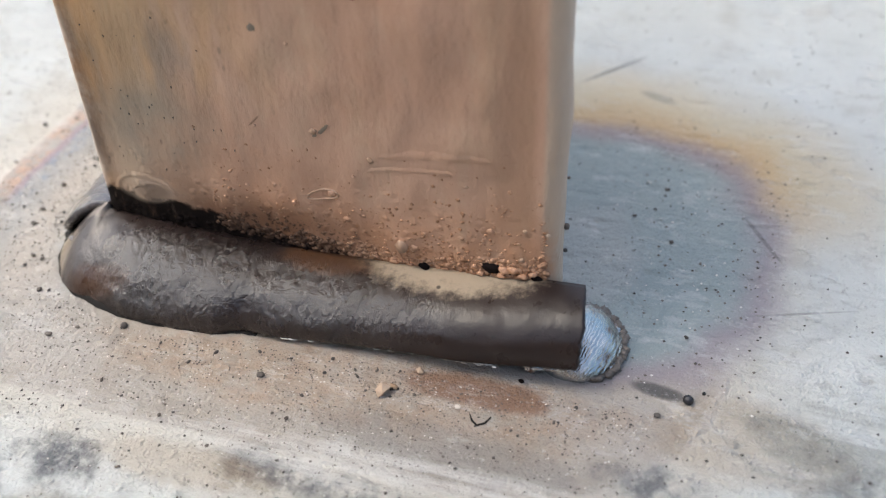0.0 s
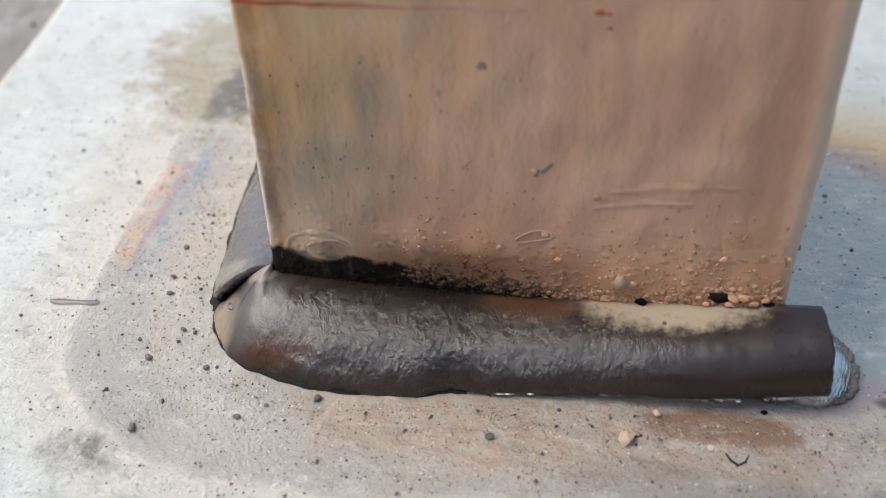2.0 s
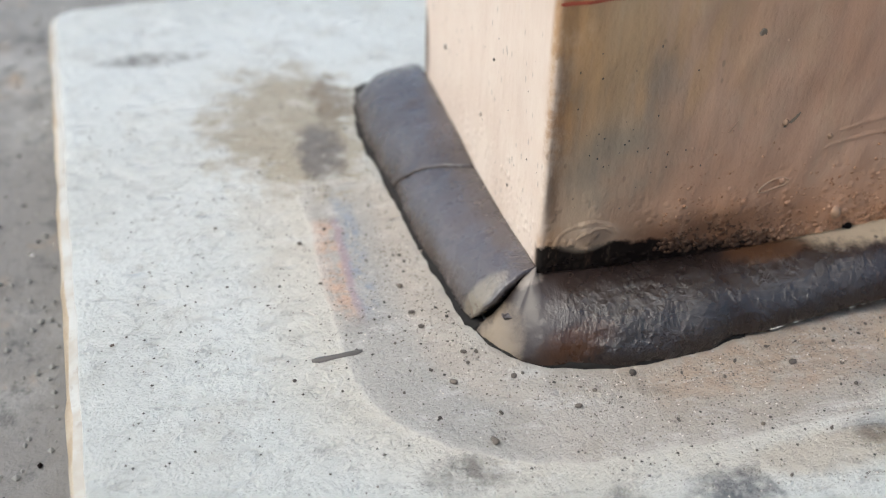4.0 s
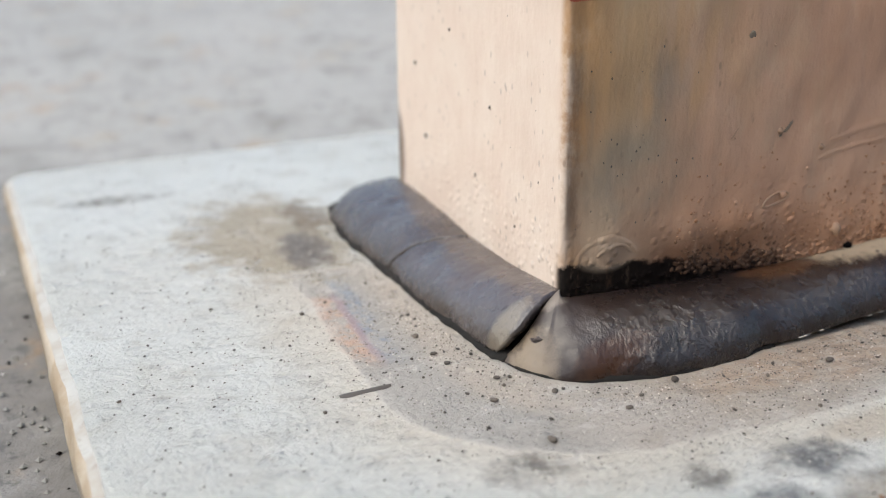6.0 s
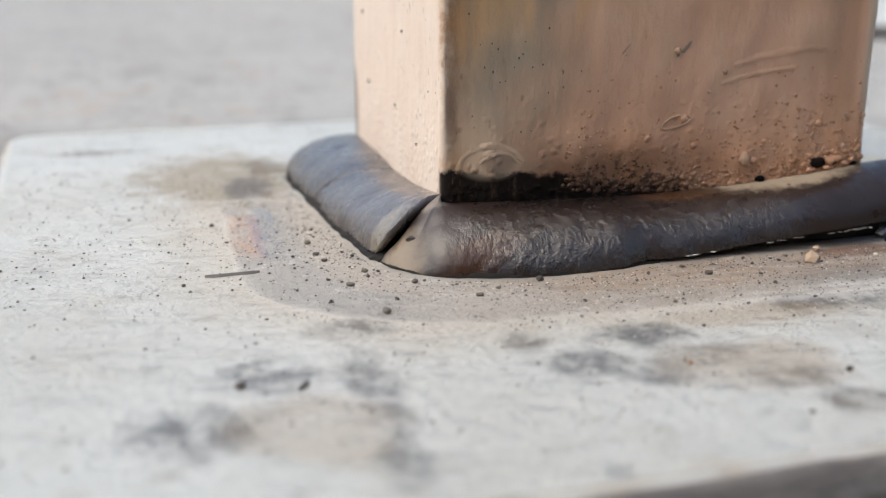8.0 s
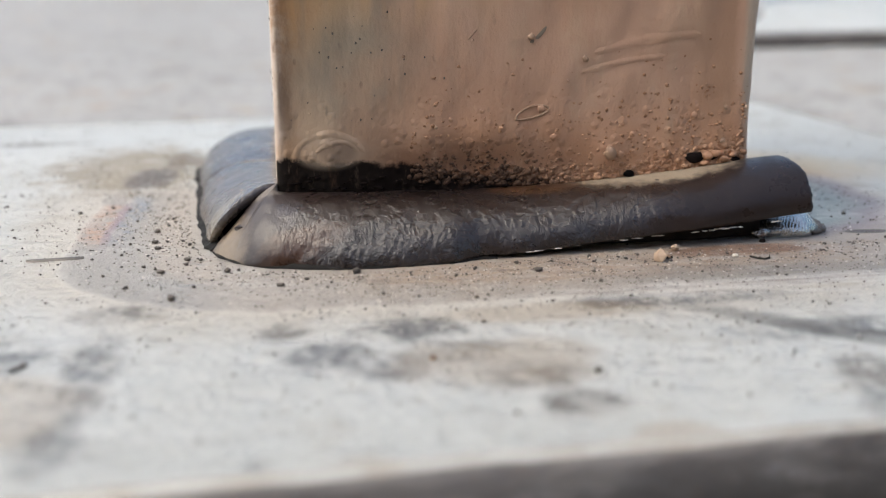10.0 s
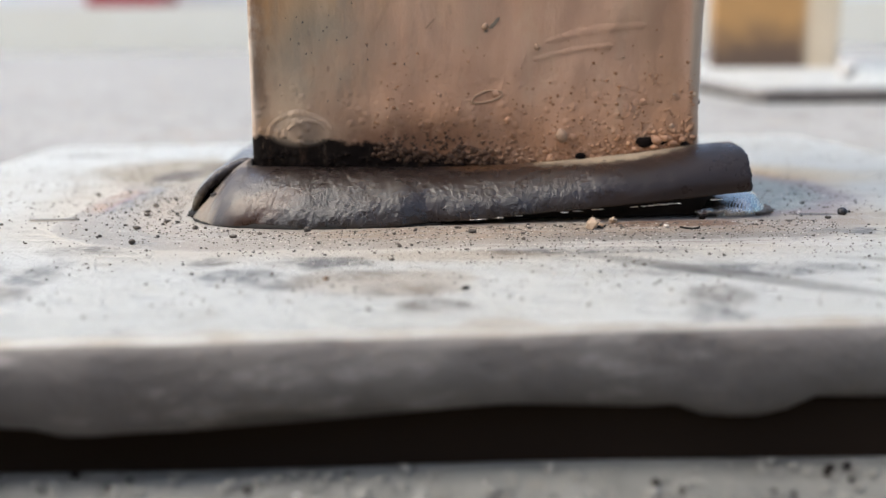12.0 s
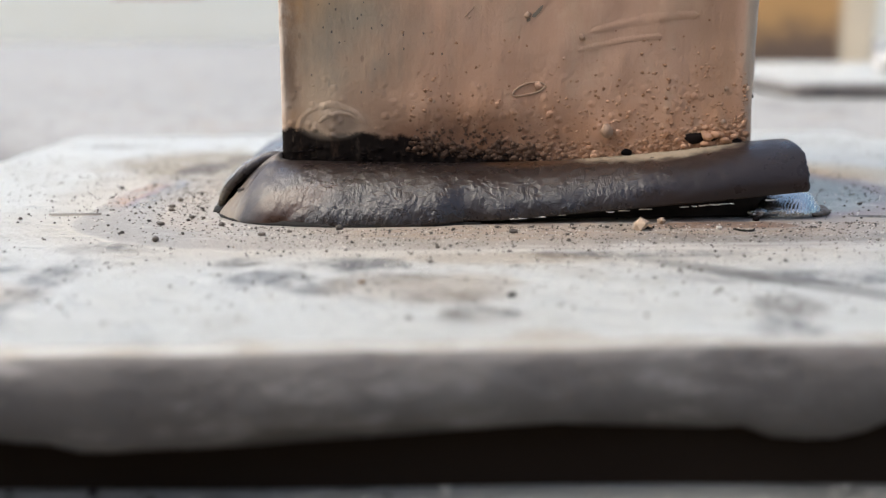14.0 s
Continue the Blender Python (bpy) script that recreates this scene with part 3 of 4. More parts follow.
def lump(bm, c, r, seed, squash=(1, 1, 1), rough=0.25, detail=2):
    """A worn lump of radius r round c."""
    got = bmesh.ops.create_icosphere(bm, subdivisions=detail, radius=1.0)
    for v in got["verts"]:
        n = 1 + rough * fbm(v.co, 1.1, seed, 2)
        v.co = Vector((v.co.x * squash[0] * r * n, v.co.y * squash[1] * r * n, v.co.z * squash[2] * r * n)) + Vector(c)


def loop_prism(bm, loops):
    """Skin through closed loops of equal length; returns the rings."""
    rings = [[bm.verts.new(p) for p in lp] for lp in loops]
    n = len(rings[0])
    faces = []
    for a, b in zip(rings, rings[1:]):
        faces.append([bm.faces.new((a[i], a[(i + 1) % n], b[(i + 1) % n], b[i])) for i in range(n)])
    return rings, faces


def round_rect(x0, y0, x1, y1, radii, z, seg=6, inset=0.0):
    """Outline of a rounded rectangle, anticlockwise from the south-west corner."""
    pts = []
    x0, y0, x1, y1 = x0 + inset, y0 + inset, x1 - inset, y1 - inset
    for (cx, cy, sx, sy, a0), r in zip(((x0, y0, 1, 1, 180), (x1, y0, -1, 1, 270), (x1, y1, -1, -1, 0), (x0, y1, 1, -1, 90)), radii):
        r = max(r - inset, 0.02)
        for i in range(seg + 1):
            a = radians(a0 + 90 * i / seg)
            pts.append((cx + sx * r + r * math.cos(a), cy + sy * r + r * math.sin(a), z))
    return pts


# ---- ground ----
GZ = -1.02


def rise(y):
    t = min(1, max(0, (y - 11) / 15))
    return 0.72 * t * t * (3 - 2 * t) + 0.0175 * min(34, max(0, y - 26))


def build_ground():
    bm = bmesh.new()
    n = 150
    line = [math.sinh(6.9 * (i / n * 2 - 1)) / math.sinh(6.9) * 15000 for i in range(n + 1)]
    grid = []
    for yy in line:
        row = []
        for xx in line:
            far = min(1.0, math.hypot(xx, yy) / 40)
            row.append(bm.verts.new((xx + 2.5, yy + 2.5, GZ + rise(yy + 2.5) + 0.10 * (1 - far) * fbm((xx, yy, 0), 0.5, 3))))
        grid.append(row)
    for a, b in zip(grid, grid[1:]):
        for i in range(n):
            bm.faces.new((a[i], a[i + 1], b[i + 1], b[i]))
    ob = finish(bm, "ground", M_GROUND)
    tagged(ob, "dusty grey concrete workshop floor with dark dirt and painted shade beside the plate", "floor", kind="structure")


build_ground()


# ---- base plate ----
PLATE = Matrix.Translation((2.5, 2.3, 0)) @ Matrix.Rotation(radians(2.4), 4, "Z")


def build_plate(name, label, x0, y0, x1, y1, thick, place, dross):
    base = thing(name, label, "steel plate", "welded base plates")
    bm = bmesh.new()
    seg, per = 5, 70
    radii = (0.45, 0.45, 0.45, 0.45)
    outline = round_rect(x0, y0, x1, y1, radii, 0, seg)
    fine = []
    for i, p in enumerate(outline):
        q = outline[(i + 1) % len(outline)]
        m = per if math.dist(p, q) > 3 else 1
        fine += [tuple(p[j] + (q[j] - p[j]) * s / m for j in range(3)) for s in range(m)]
    c = Vector(((x0 + x1) / 2, (y0 + y1) / 2, 0))

    def ring(inset, z, amp, seed):
        out = []
        for p in fine:
            v = Vector(p)
            d = (v - c)
            d = Vector((d.x / (x1 - x0), d.y / (y1 - y0), 0)).normalized()
            v = v - d * (inset + amp * (fbm(v, 0.9, seed) + 0.1 * fbm(v, 4, seed)))
            v.z = z + amp * 0.5 * fbm(v, 1.7, seed + 5)
            if z < -thick + 0.1 and v.y < y0 + 0.6:
                for dx, w, drop in dross:
                    v.z -= drop * math.exp(-((v.x - dx) / w) ** 4)
            out.append(place @ v)
        return out
    loops = [ring(0.30, 0, 0.0, 0), ring(0.15, -0.014, 0.03, 1), ring(0.05, -0.055, 0.03, 2), ring(0.0, -0.13, 0.04, 3), ring(-0.01, -0.3, 0.05, 4),
             ring(0.0, -thick + 0.06, 0.06, 6), ring(0.08, -thick, 0.05, 7)]
    rings, faces = loop_prism(bm, loops)
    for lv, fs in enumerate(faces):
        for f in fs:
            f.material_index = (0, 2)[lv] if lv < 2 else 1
    bm.faces.new(list(reversed(rings[0])))
    bm.faces.new(rings[-1]).material_index = 1
    bmesh.ops.recalc_face_normals(bm, faces=bm.faces)
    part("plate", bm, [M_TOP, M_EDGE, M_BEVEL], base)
    return base


build_plate("base_plate", "thick square steel plate, whitish with burnt stains", -7.5, -7.55, 7.5, 7.5, 0.56, PLATE,
            [(-2.9, 0.6, 0.11), (-3.6, 0.4, 0.05), (1.3, 0.38, 0.12), (0.8, 0.4, 0.03), (4.0, 0.6, 0.05)])


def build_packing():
    """Unseen flat bars added to carry the plate off the floor, near-black for the gap's shade."""
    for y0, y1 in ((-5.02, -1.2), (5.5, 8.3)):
        bar = thing("gap_filler_bar", "unseen near-black flat bar added to fill the shaded gap under the plate", "steel bar", "packing bars")
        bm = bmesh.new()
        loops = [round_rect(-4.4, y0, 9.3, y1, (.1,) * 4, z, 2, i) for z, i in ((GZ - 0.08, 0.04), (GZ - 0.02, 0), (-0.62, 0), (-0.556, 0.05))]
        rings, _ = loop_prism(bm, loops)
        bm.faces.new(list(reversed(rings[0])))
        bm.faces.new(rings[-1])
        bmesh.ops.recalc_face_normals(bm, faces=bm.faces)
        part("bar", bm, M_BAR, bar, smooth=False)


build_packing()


# ---- angle section ----
def angle_outline(size, thick):
    """The section, anticlockwise from the east toe of the south leg, as (x, y) with rounded heel, toes and root."""
    def arc(cx, cy, r, a0, a1, n=5):
        return [(cx + r * math.cos(radians(a0 + (a1 - a0) * i / n)), cy + r * math.sin(radians(a0 + (a1 - a0) * i / n))) for i in range(n + 1)]
    r = 0.16
    pts = arc(size - r, r, r, -90, 0) + arc(size - 0.04, thick - 0.04, 0.04, 0, 90, 2)
    pts += arc(thick + 0.3, thick + 0.3, 0.3, 270, 180)
    pts += arc(thick - 0.04, size - 0.04, 0.04, 0, 90, 2) + arc(r, size - r, r, 90, 180)
    pts += arc(0.06, 0.06, 0.06, 180, 270)
    out = []
    for i, p in enumerate(pts):
        q = pts[(i + 1) % len(pts)]
        d = math.dist(p, q)
        m = max(1, int(d / 0.09))
        out += [(p[0] + (q[0] - p[0]) * k / m, p[1] + (q[1] - p[1]) * k / m) for k in range(m)]
    return out


def relief(x, z, swell=()):
    """How far the smoked south face stands out at x, z."""
    h = 0.036 * fbm((x * 1.8, 0, z * 0.7), 1.3, 9) + 0.006 * fbm((x, 0, z), 3.5, 2)
    for bx, bz, rx, rz, e in swell:
        h += e * math.exp(-((x - bx) / rx) ** 2 - ((z - bz) / rz) ** 2)
    return h * min(1, max(0, x / 0.25), max(0, (5.0 - x) / 0.3))


def build_angle(name, label, mat, height, place, swell):
    body = thing(name, label, "steel angle", "steel angles")
    bm = bmesh.new()
    prof = angle_outline(5.06, 0.33)
    zs = [0.12 * i for i in range(40)] + [4.8 + (height - 4.8) * i / 12 for i in range(13)]
    loops = []
    for z in zs:
        lp = []
        for x, y in prof:
            p = Vector((x, y, z))
            if x > 4.6:
                p.x += (x - 4.6) * (0.07 * min(1, max(0, (z - 1.8) / 0.6)) - 0.05 + 0.06 * fbm((0, y, z), 0.8, 5))
            if y < 0.05 and 0 < x < 5:
                p.y -= relief(x, z, swell)
            elif x < 0.05 and y > 0.1:
                p.x -= 0.010 * fbm((0, y, z * 0.6), 1.5, 4)
            lp.append(place @ p)
        loops.append(lp)
    rings, _ = loop_prism(bm, loops)
    bm.faces.new(list(reversed(rings[0])))
    bm.faces.new(rings[-1])
    bmesh.ops.recalc_face_normals(bm, faces=bm.faces)
    part("leg_section", bm, mat, body)
    return body


SWELL = [(3.77, 3.58, .10, .10, .035), (3.84, 3.32, .07, .12, .04), (3.8, 3.45, .06, .2, .02), (3.9, 2.9, .12, .3, .012), (4.4, 2.6, .12, .4, .012),
         (2.3, 3.0, .15, .5, -.01), (1.0, 2.9, .10, .5, .015), (1.5, 3.3, .12, .4, .012), (0.55, 0.98, .26, .2, .025), (3.44, 0.87, .11, .10, .05)]
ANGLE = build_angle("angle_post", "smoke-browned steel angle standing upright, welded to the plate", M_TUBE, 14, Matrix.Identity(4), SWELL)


# ---- weld: metal and slag swept round the foot of the tube ----
FAN = 1.1      # length of path given to the corner


def frame_at(s):
    """Foot point and outward direction at s: negative along the south face, FAN round the corner, then north along the west face."""
    if s <= 0:
        return Vector((-s, 0, 0)), Vector((0, -1, 0))
    if s < FAN:
        a = radians(90 * s / FAN)
        return Vector((0, 0, 0)), Vector((-math.sin(a), -math.cos(a), 0))
    return Vector((0, s - FAN, 0)), Vector((-1, 0, 0))


def sweep(s0, s1, ns, nu, width, top, lift, thick, seed, amp, cut0=0.0, cut1=0.0, power=lambda s: 2.3, end0=0.0, end1=0.0, bow0=0.0, bow1=0.0, ragged=1.0):
    """A convex crust: width, top and lift are functions of s; cut0 and cut1 skew and roughen the ends; end0 and end1 round them off over that length."""
    bm = bmesh.new()
    outer, inner = [], []
    for i in range(ns + 1):
        ro, ri = [], []
        for j in range(nu + 1):
            u = j / nu
            f = i / ns
            jag = ragged * (0.05 * fbm((u * 3.0, seed, 0), 2.0, seed + 3) + 0.02 * fbm((u * 9, seed, 1), 2.0, seed + 8))
            s = s0 + (s1 - s0) * f + (1 - f) ** 6 * (cut0 * u + bow0 * 4 * u * (1 - u) + jag) + f ** 6 * (cut1 * u + bow1 * 4 * u * (1 - u) + jag)
            p, n = frame_at(s)
            w, t, l = width(s), top(s), lift(s)
            k = 1.0
            if end0:
                k = min(k, math.sqrt(max(0.02, 1 - max(0, 1 - (s - s0) / end0) ** 2)))
            if end1:
                k = min(k, math.sqrt(max(0.02, 1 - max(0, 1 - (s1 - s) / end1) ** 2)))
            a = u * math.pi / 2
            pw = power(s)
            d = math.sin(a) ** (2 / pw)
            z = math.cos(a) ** (2 / min(1.9, pw))
            q = p + n * (w * d * (0.35 + 0.65 * k) - 0.0) + Vector((0, 0, l + (t - l) * z * k))
            calm = lerp(-s, [2.4, 3.4], [1.0, 0.35])
            e = calm * amp * (fbm(q, 1.1, seed) + 0.5 * fbm(q, 3.2, seed + 2)) * min(1, u * 4)
            out = (n * d + Vector((0, 0, z))).normalized()
            if amp > 0.025:
                m = max(0.0, min(1.0, 3 * fbm(q, 0.8, seed + 40) + 0.45)) * min(1, u * 3)
                e += calm * (0.012 * m * fbm(q, 6.5, seed + 9, 2) + 0.006 * fbm(q, 2.0, seed + 60, 2) * min(1, u * 3))
            q = q + out * e
            q.z = max(q.z, 0.004 + l * 0.8)
            ro.append(bm.verts.new(q))
            qi = q - out * thick * (0.6 + 0.4 * z)
            qi.z = max(qi.z, 0.001)
            ri.append(bm.verts.new(qi))
        outer.append(ro)
        inner.append(ri)
    for g in (outer, inner):
        for a, b in zip(g, g[1:]):
            for j in range(nu):
                bm.faces.new((a[j], a[j + 1], b[j + 1], b[j]))
    for i in range(ns):
        for j in (0, nu):
            bm.faces.new((outer[i][j], outer[i + 1][j], inner[i + 1][j], inner[i][j]))
    for i in (0, ns):
        for j in range(nu):
            bm.faces.new((outer[i][j], outer[i][j + 1], inner[i][j + 1], inner[i][j]))
    bmesh.ops.recalc_face_normals(bm, faces=bm.faces)
    return bm


def w_front(s):
    return lerp(-s, [-1.1, -0.5, 0.0, 0.6, 1.2, 1.65, 1.95, 2.4, 3.2, 4.3, 5.0, 5.5], [0.66, 0.70, 0.88, 1.02, 1.02, 0.98, 0.86, 0.88, 0.80, 0.80, 0.73, 0.68])


def t_front(s):
    return lerp(-s, [-1.1, -0.4, 0.1, 0.8, 1.5, 2.2, 3.0, 3.7, 4.3, 4.9, 5.45], [0.66, 0.64, 0.56, 0.54, 0.53, 0.53, 0.55, 0.60, 0.66, 0.74, 0.78])


def l_front(s):
    return lerp(-s, [1.3, 2.4, 3.6, 5.5], [0.0, 0.05, 0.14, 0.30])


def w_side(s):
    return lerp(s - FAN, [-0.3, 0.1, 0.7, 1.8, 2.9, 4.2, 5.1, 5.7], [0.66, 0.72, 0.80, 0.90, 0.95, 1.05, 1.0, 0.8])


def t_side(s):
    return lerp(s - FAN, [-0.3, 0.3, 1.2, 2.4, 3.2, 4.6, 5.3], [0.68, 0.62, 0.52, 0.47, 0.52, 0.52, 0.48])


def flat(s):
    return 0.0


def p_front(s):
    """Roundness of the front bead: full along the face, a low sloping skirt round the corner."""
    return lerp(-s, [-1.0, -0.5, 0.0, 0.5, 1.2], [1.15, 1.25, 1.6, 2.05, 2.3])


def p_side(s):
    return lerp(s - FAN, [-0.3, 0.3, 1.0, 5.0], [1.7, 2.0, 2.2, 2.1])


def build_welds():
    weld = thing("weld_bead", "fillet weld of blued bright steel joining angle and plate", "weld")
    # weld metal coloured black: shade beneath the lifted slag and in its crack
    part("weld_metal", sweep(-5.3, FAN + 5.4, 160, 14, lambda s: w_front(s) - 0.30 if s < 0 else w_side(s) - 0.2,
                             lambda s: (t_front(s) if s < FAN else t_side(s)) - 0.25, flat, 0.08, 4.0, 0.02, power=lambda s: min(p_front(s), p_side(s)), end0=0.3, end1=0.6), M_RIM, weld, "weld metal painted black for the shade under the slag")
    # crater at the east end
    bm = bmesh.new()
    lump(bm, (5.30, -0.06, 0.02), 1.0, 7.0, (0.47, 0.52, 0.24), 0.10, 4)
    for i in range(26):
        a = random.uniform(-2.2, 1.3)
        lump(bm, (5.30 + 0.43 * math.cos(a), -0.06 + 0.48 * math.sin(a), 0.02), random.uniform(0.03, 0.06), i, (1, 1, 0.7), 0.4, 1)
    part("crater", bm, M_WELD, weld, "shiny blue silver rippled weld end")
    bm = bmesh.new()
    for i in range(110):
        a = -1.0 + 3.0 * i / 109
        r = 1.0 + random.uniform(-0.045, 0.045)
        lump(bm, (5.30 + 0.48 * r * math.cos(a), -0.06 + 0.54 * r * math.sin(a), 0.03), random.uniform(0.016, 0.040), i, (1.2, 1.2, 0.7), 0.7, 1)
    part("crater_rim", bm, M_SPAT, weld, "ragged black-brown rim of the weld end")
    for i in range(11):
        bm = bmesh.new()
        lump(bm, (4.95 + 0.065 * i, -0.54 + 0.02 * i, 0.05), random.uniform(0.05, 0.085), i + 40, (1.3, 0.9, 0.7), 0.35, 3)
        part("toe_bead", bm, M_WELD, weld, "bright lumpy toe of the weld")
    # spread collar of grey metal east of the crater
    bm = bmesh.new()
    lump(bm, (5.46, 0.30, 0.0), 1.0, 9.0, (0.42, 0.58, 0.014), 0.15, 4)
    part("collar", bm, M_TOP, weld, "dull grey spread weld edge")
    crust = thing("slag_crust", "dark glassy slag lifting off the weld, cracked", "slag", "slag crusts")
    front_crust = part("crust", sweep(-5.34, FAN * 0.95, 260, 34, w_front, t_front, l_front, 0.13, 11.0, 0.026, cut0=-0.08, cut1=0.11, power=p_front, bow0=-0.05, bow1=-0.20, ragged=0.35), M_SLAG, crust)
    side = thing("slag_crust", "grey slag along the weld foot, cracked across", "slag", "slag crusts")
    crack = FAN + 2.35
    side_crust = part("crust", sweep(FAN * 0.98, crack, 130, 30, w_side, t_side, lambda s: lerp(s - FAN, [-0.2, 0.7], [0.08, 0.0]), 0.12, 21.0, 0.024, cut0=0.06, cut1=0.42, power=p_side, bow0=-0.20, bow1=0.06, ragged=0.4), M_SLAG2, side)
    part("crust", sweep(crack + 0.05, FAN + 5.75, 120, 30, w_side, t_side, flat, 0.12, 21.0, 0.024, cut0=0.42, power=p_side, end1=0.75, bow0=0.06, ragged=0.4), M_SLAG2, side)
    chip = thing("slag_chip", "small dark slag chip wedged in the crack", "slag")
    bm = bmesh.new()
    lump(bm, (-0.33, -0.25, 0.27), 0.11, 3.0, (1.0, 0.8, 0.4), 0.5, 2)
    part("chip", bm, M_SLAG2, chip, smooth=False)
    # thin black flakes along the toe
    for s0, s1, w, t in ((-2.1, FAN * 0.9, w_front, 0.05), (FAN * 0.9, FAN + 1.4, w_side, 0.07), (FAN + 1.45, FAN + 5.6, w_side, 0.06)):
        bm = bmesh.new()
        rows = []
        n = int((s1 - s0) * 26)
        for i in range(n + 1):
            s = s0 + (s1 - s0) * i / n
            p, d = frame_at(s)
            a = w(s) - 0.12
            b = w(s) + 0.05 * fbm((s, 0, 0), 1.4, 2) + 0.014 * fbm((s, 3, 0), 6.0, 5) + (0.06 if s > FAN else 0.02)
            zz = t * (0.7 + 0.8 * abs(fbm((s, 4, 0), 2.5, 7)))
            rows.append([bm.verts.new(p + d * q + Vector((0, 0, z))) for q, z in ((a, 0.003), (a, zz + 0.03), ((a + b) / 2, zz), (b, 0.012), (b, 0.001))])
        for a, b in zip(rows, rows[1:]):
            for j in range(4):
                bm.faces.new((a[j], a[j + 1], b[j + 1], b[j]))
        for r in (rows[0], rows[-1]):
            bm.faces.new(r)
        bmesh.ops.recalc_face_normals(bm, faces=bm.faces)
        part("toe_flake", bm, M_RIM, side_crust if s0 > 0.5 else front_crust, "black flaky scale along the toe")


build_welds()


# pale flakes whose colour carries the bright highlights along the toe
def toe_glints():
    base = thing("scale_flakes", "thin pale scale flakes along the bead toe, painted as its highlights", "scale flakes")
    rng = random.Random(3)
    for i in range(26):
        s = -rng.uniform(1.9, 5.1)
        p, n = frame_at(s)
        c = p + n * (w_front(s) - 0.03 + rng.uniform(-0.02, 0.03))
        bm = bmesh.new()
        z = l_front(s) * 0.75 + 0.006
        ln = rng.uniform(0.02, 0.06)
        vs = [bm.verts.new((c.x + dx * ln, c.y + dy * 0.012, z + dz * 0.008 + rng.uniform(0, 0.01))) for dz in (0, 1) for dx, dy in ((-1, 0), (-.3, -1), (1, 0), (.4, 1))]
        bm.faces.new(vs[:4])
        bm.faces.new(vs[4:])
        for a in range(4):
            bm.faces.new((vs[a], vs[(a + 1) % 4], vs[4 + (a + 1) % 4], vs[4 + a]))
        bmesh.ops.recalc_face_normals(bm, faces=bm.faces)
        part("flake", bm, M_PALE, base, smooth=False)


toe_glints()


# ---- marks, spatter and crumbs on the angle ----
def strip(points, half, rise, name, mat, parent, label, axis="xz"):
    """A low ridge along points; on the south face (xz) or on the plate (xy)."""
    bm = bmesh.new()
    rows = []
    for i, (a, b) in enumerate(points):
        p, q = Vector(points[max(0, i - 1)]), Vector(points[min(len(points) - 1, i + 1)])
        t = (q - p).normalized()
        n = Vector((-t.y, t.x)) * half * (1.0 + 0.35 * fbm((a, b, 0), 3, 5)) * (0.35 if i in (0, len(points) - 1) else 1)
        row = []
        for k, h in ((-1, 0), (-0.5, 0.8), (0, 1), (0.5, 0.8), (1, 0)):
            c, d = Vector((a, b)) + n * k
            row.append(bm.verts.new((c, -relief(c, d, SWELL) - rise * h - 0.003, d) if axis == "xz" else (c, d, 0.002 + rise * h)))
        rows.append(row)
    for r0, r1 in zip(rows, rows[1:]):
        for k in range(4):
            bm.faces.new((r0[k], r0[k + 1], r1[k + 1], r1[k]))
    bmesh.ops.recalc_face_normals(bm, faces=bm.faces)
    return part(name, bm, mat, parent, label)


def line(x0, y0, x1, y1, n=14, bend=0.0):
    return [(x0 + (x1 - x0) * i / n, y0 + (y1 - y0) * i / n + bend * math.sin(math.pi * i / n)) for i in range(n + 1)]


LINE = strip(line(0.02, 3.60, 2.5, 3.672, 60), 0.018, 0.002, "marker_line", M_LINE, ANGLE, "red layout line, fading along its length")
for x, z, r in ((3.08, 3.70, .032), (3.15, 3.69, .022), (3.17, 3.56, .018)):
    bm = bmesh.new()
    lump(bm, (x, -relief(x, z, SWELL), z), r, x, (1.3, 0.35, 0.8), 0.4, 2)
    part("marker_dot", bm, M_RED, LINE, "dark red dot")
for a, b, c, d, half, bend in ((3.28, 1.90, 4.40, 2.07, .045, .04), (3.14, 1.70, 4.02, 1.85, .035, .03)):
    strip(line(a, b, c, d, 22, bend), half, 0.006, "scratch", M_TUBE, ANGLE, "raised scratch in the smoked skin")
strip(line(2.60, 2.01, 2.77, 2.17, 8, -0.02), 0.018, 0.002, "nick", M_SMUDGE, ANGLE, "short dark nick in the smoked skin")
strip(line(1.95, 2.05, 2.05, 2.16, 6), 0.010, 0.005, "nick", M_BUMP, ANGLE, "short brown nick in the smoked skin")


def ring_arc(cx, cz, r, a0, a1, n=22, flat_by=0.72):
    return [(cx + r * math.cos(radians(a0 + (a1 - a0) * i / n)), cz + flat_by * r * math.sin(radians(a0 + (a1 - a0) * i / n))) for i in range(n + 1)]


for cx, r, a0, a1, half in ((0.54, 0.36, 15, 178, 0.036), (0.62, 0.24, 25, 150, 0.026), (0.64, 0.12, 200, 340, 0.02)):
    pts = [(x + 0.015 * fbm((x, z, r), 4, 3), z + 0.015 * fbm((x, z, r), 4, 8)) for x, z in ring_arc(cx, 0.88, r, a0, a1)]
    strip(pts, half, 0.006, "ripple", M_TUBE, ANGLE, "round scar in the skin")
# blistered drop: a thin outline with a round head
drop = [(2.60 + 0.17 * math.cos(t) + 0.03 * math.cos(2 * t), 1.29 + 0.055 * math.sin(t) * (1 + 0.45 * math.cos(t)) + 0.045 * math.cos(t)) for t in (2 * math.pi * i / 30 for i in range(31))]
strip(drop, 0.013, 0.012, "blister_rim", M_BUMP, ANGLE, "brown outline of a blistered drop")


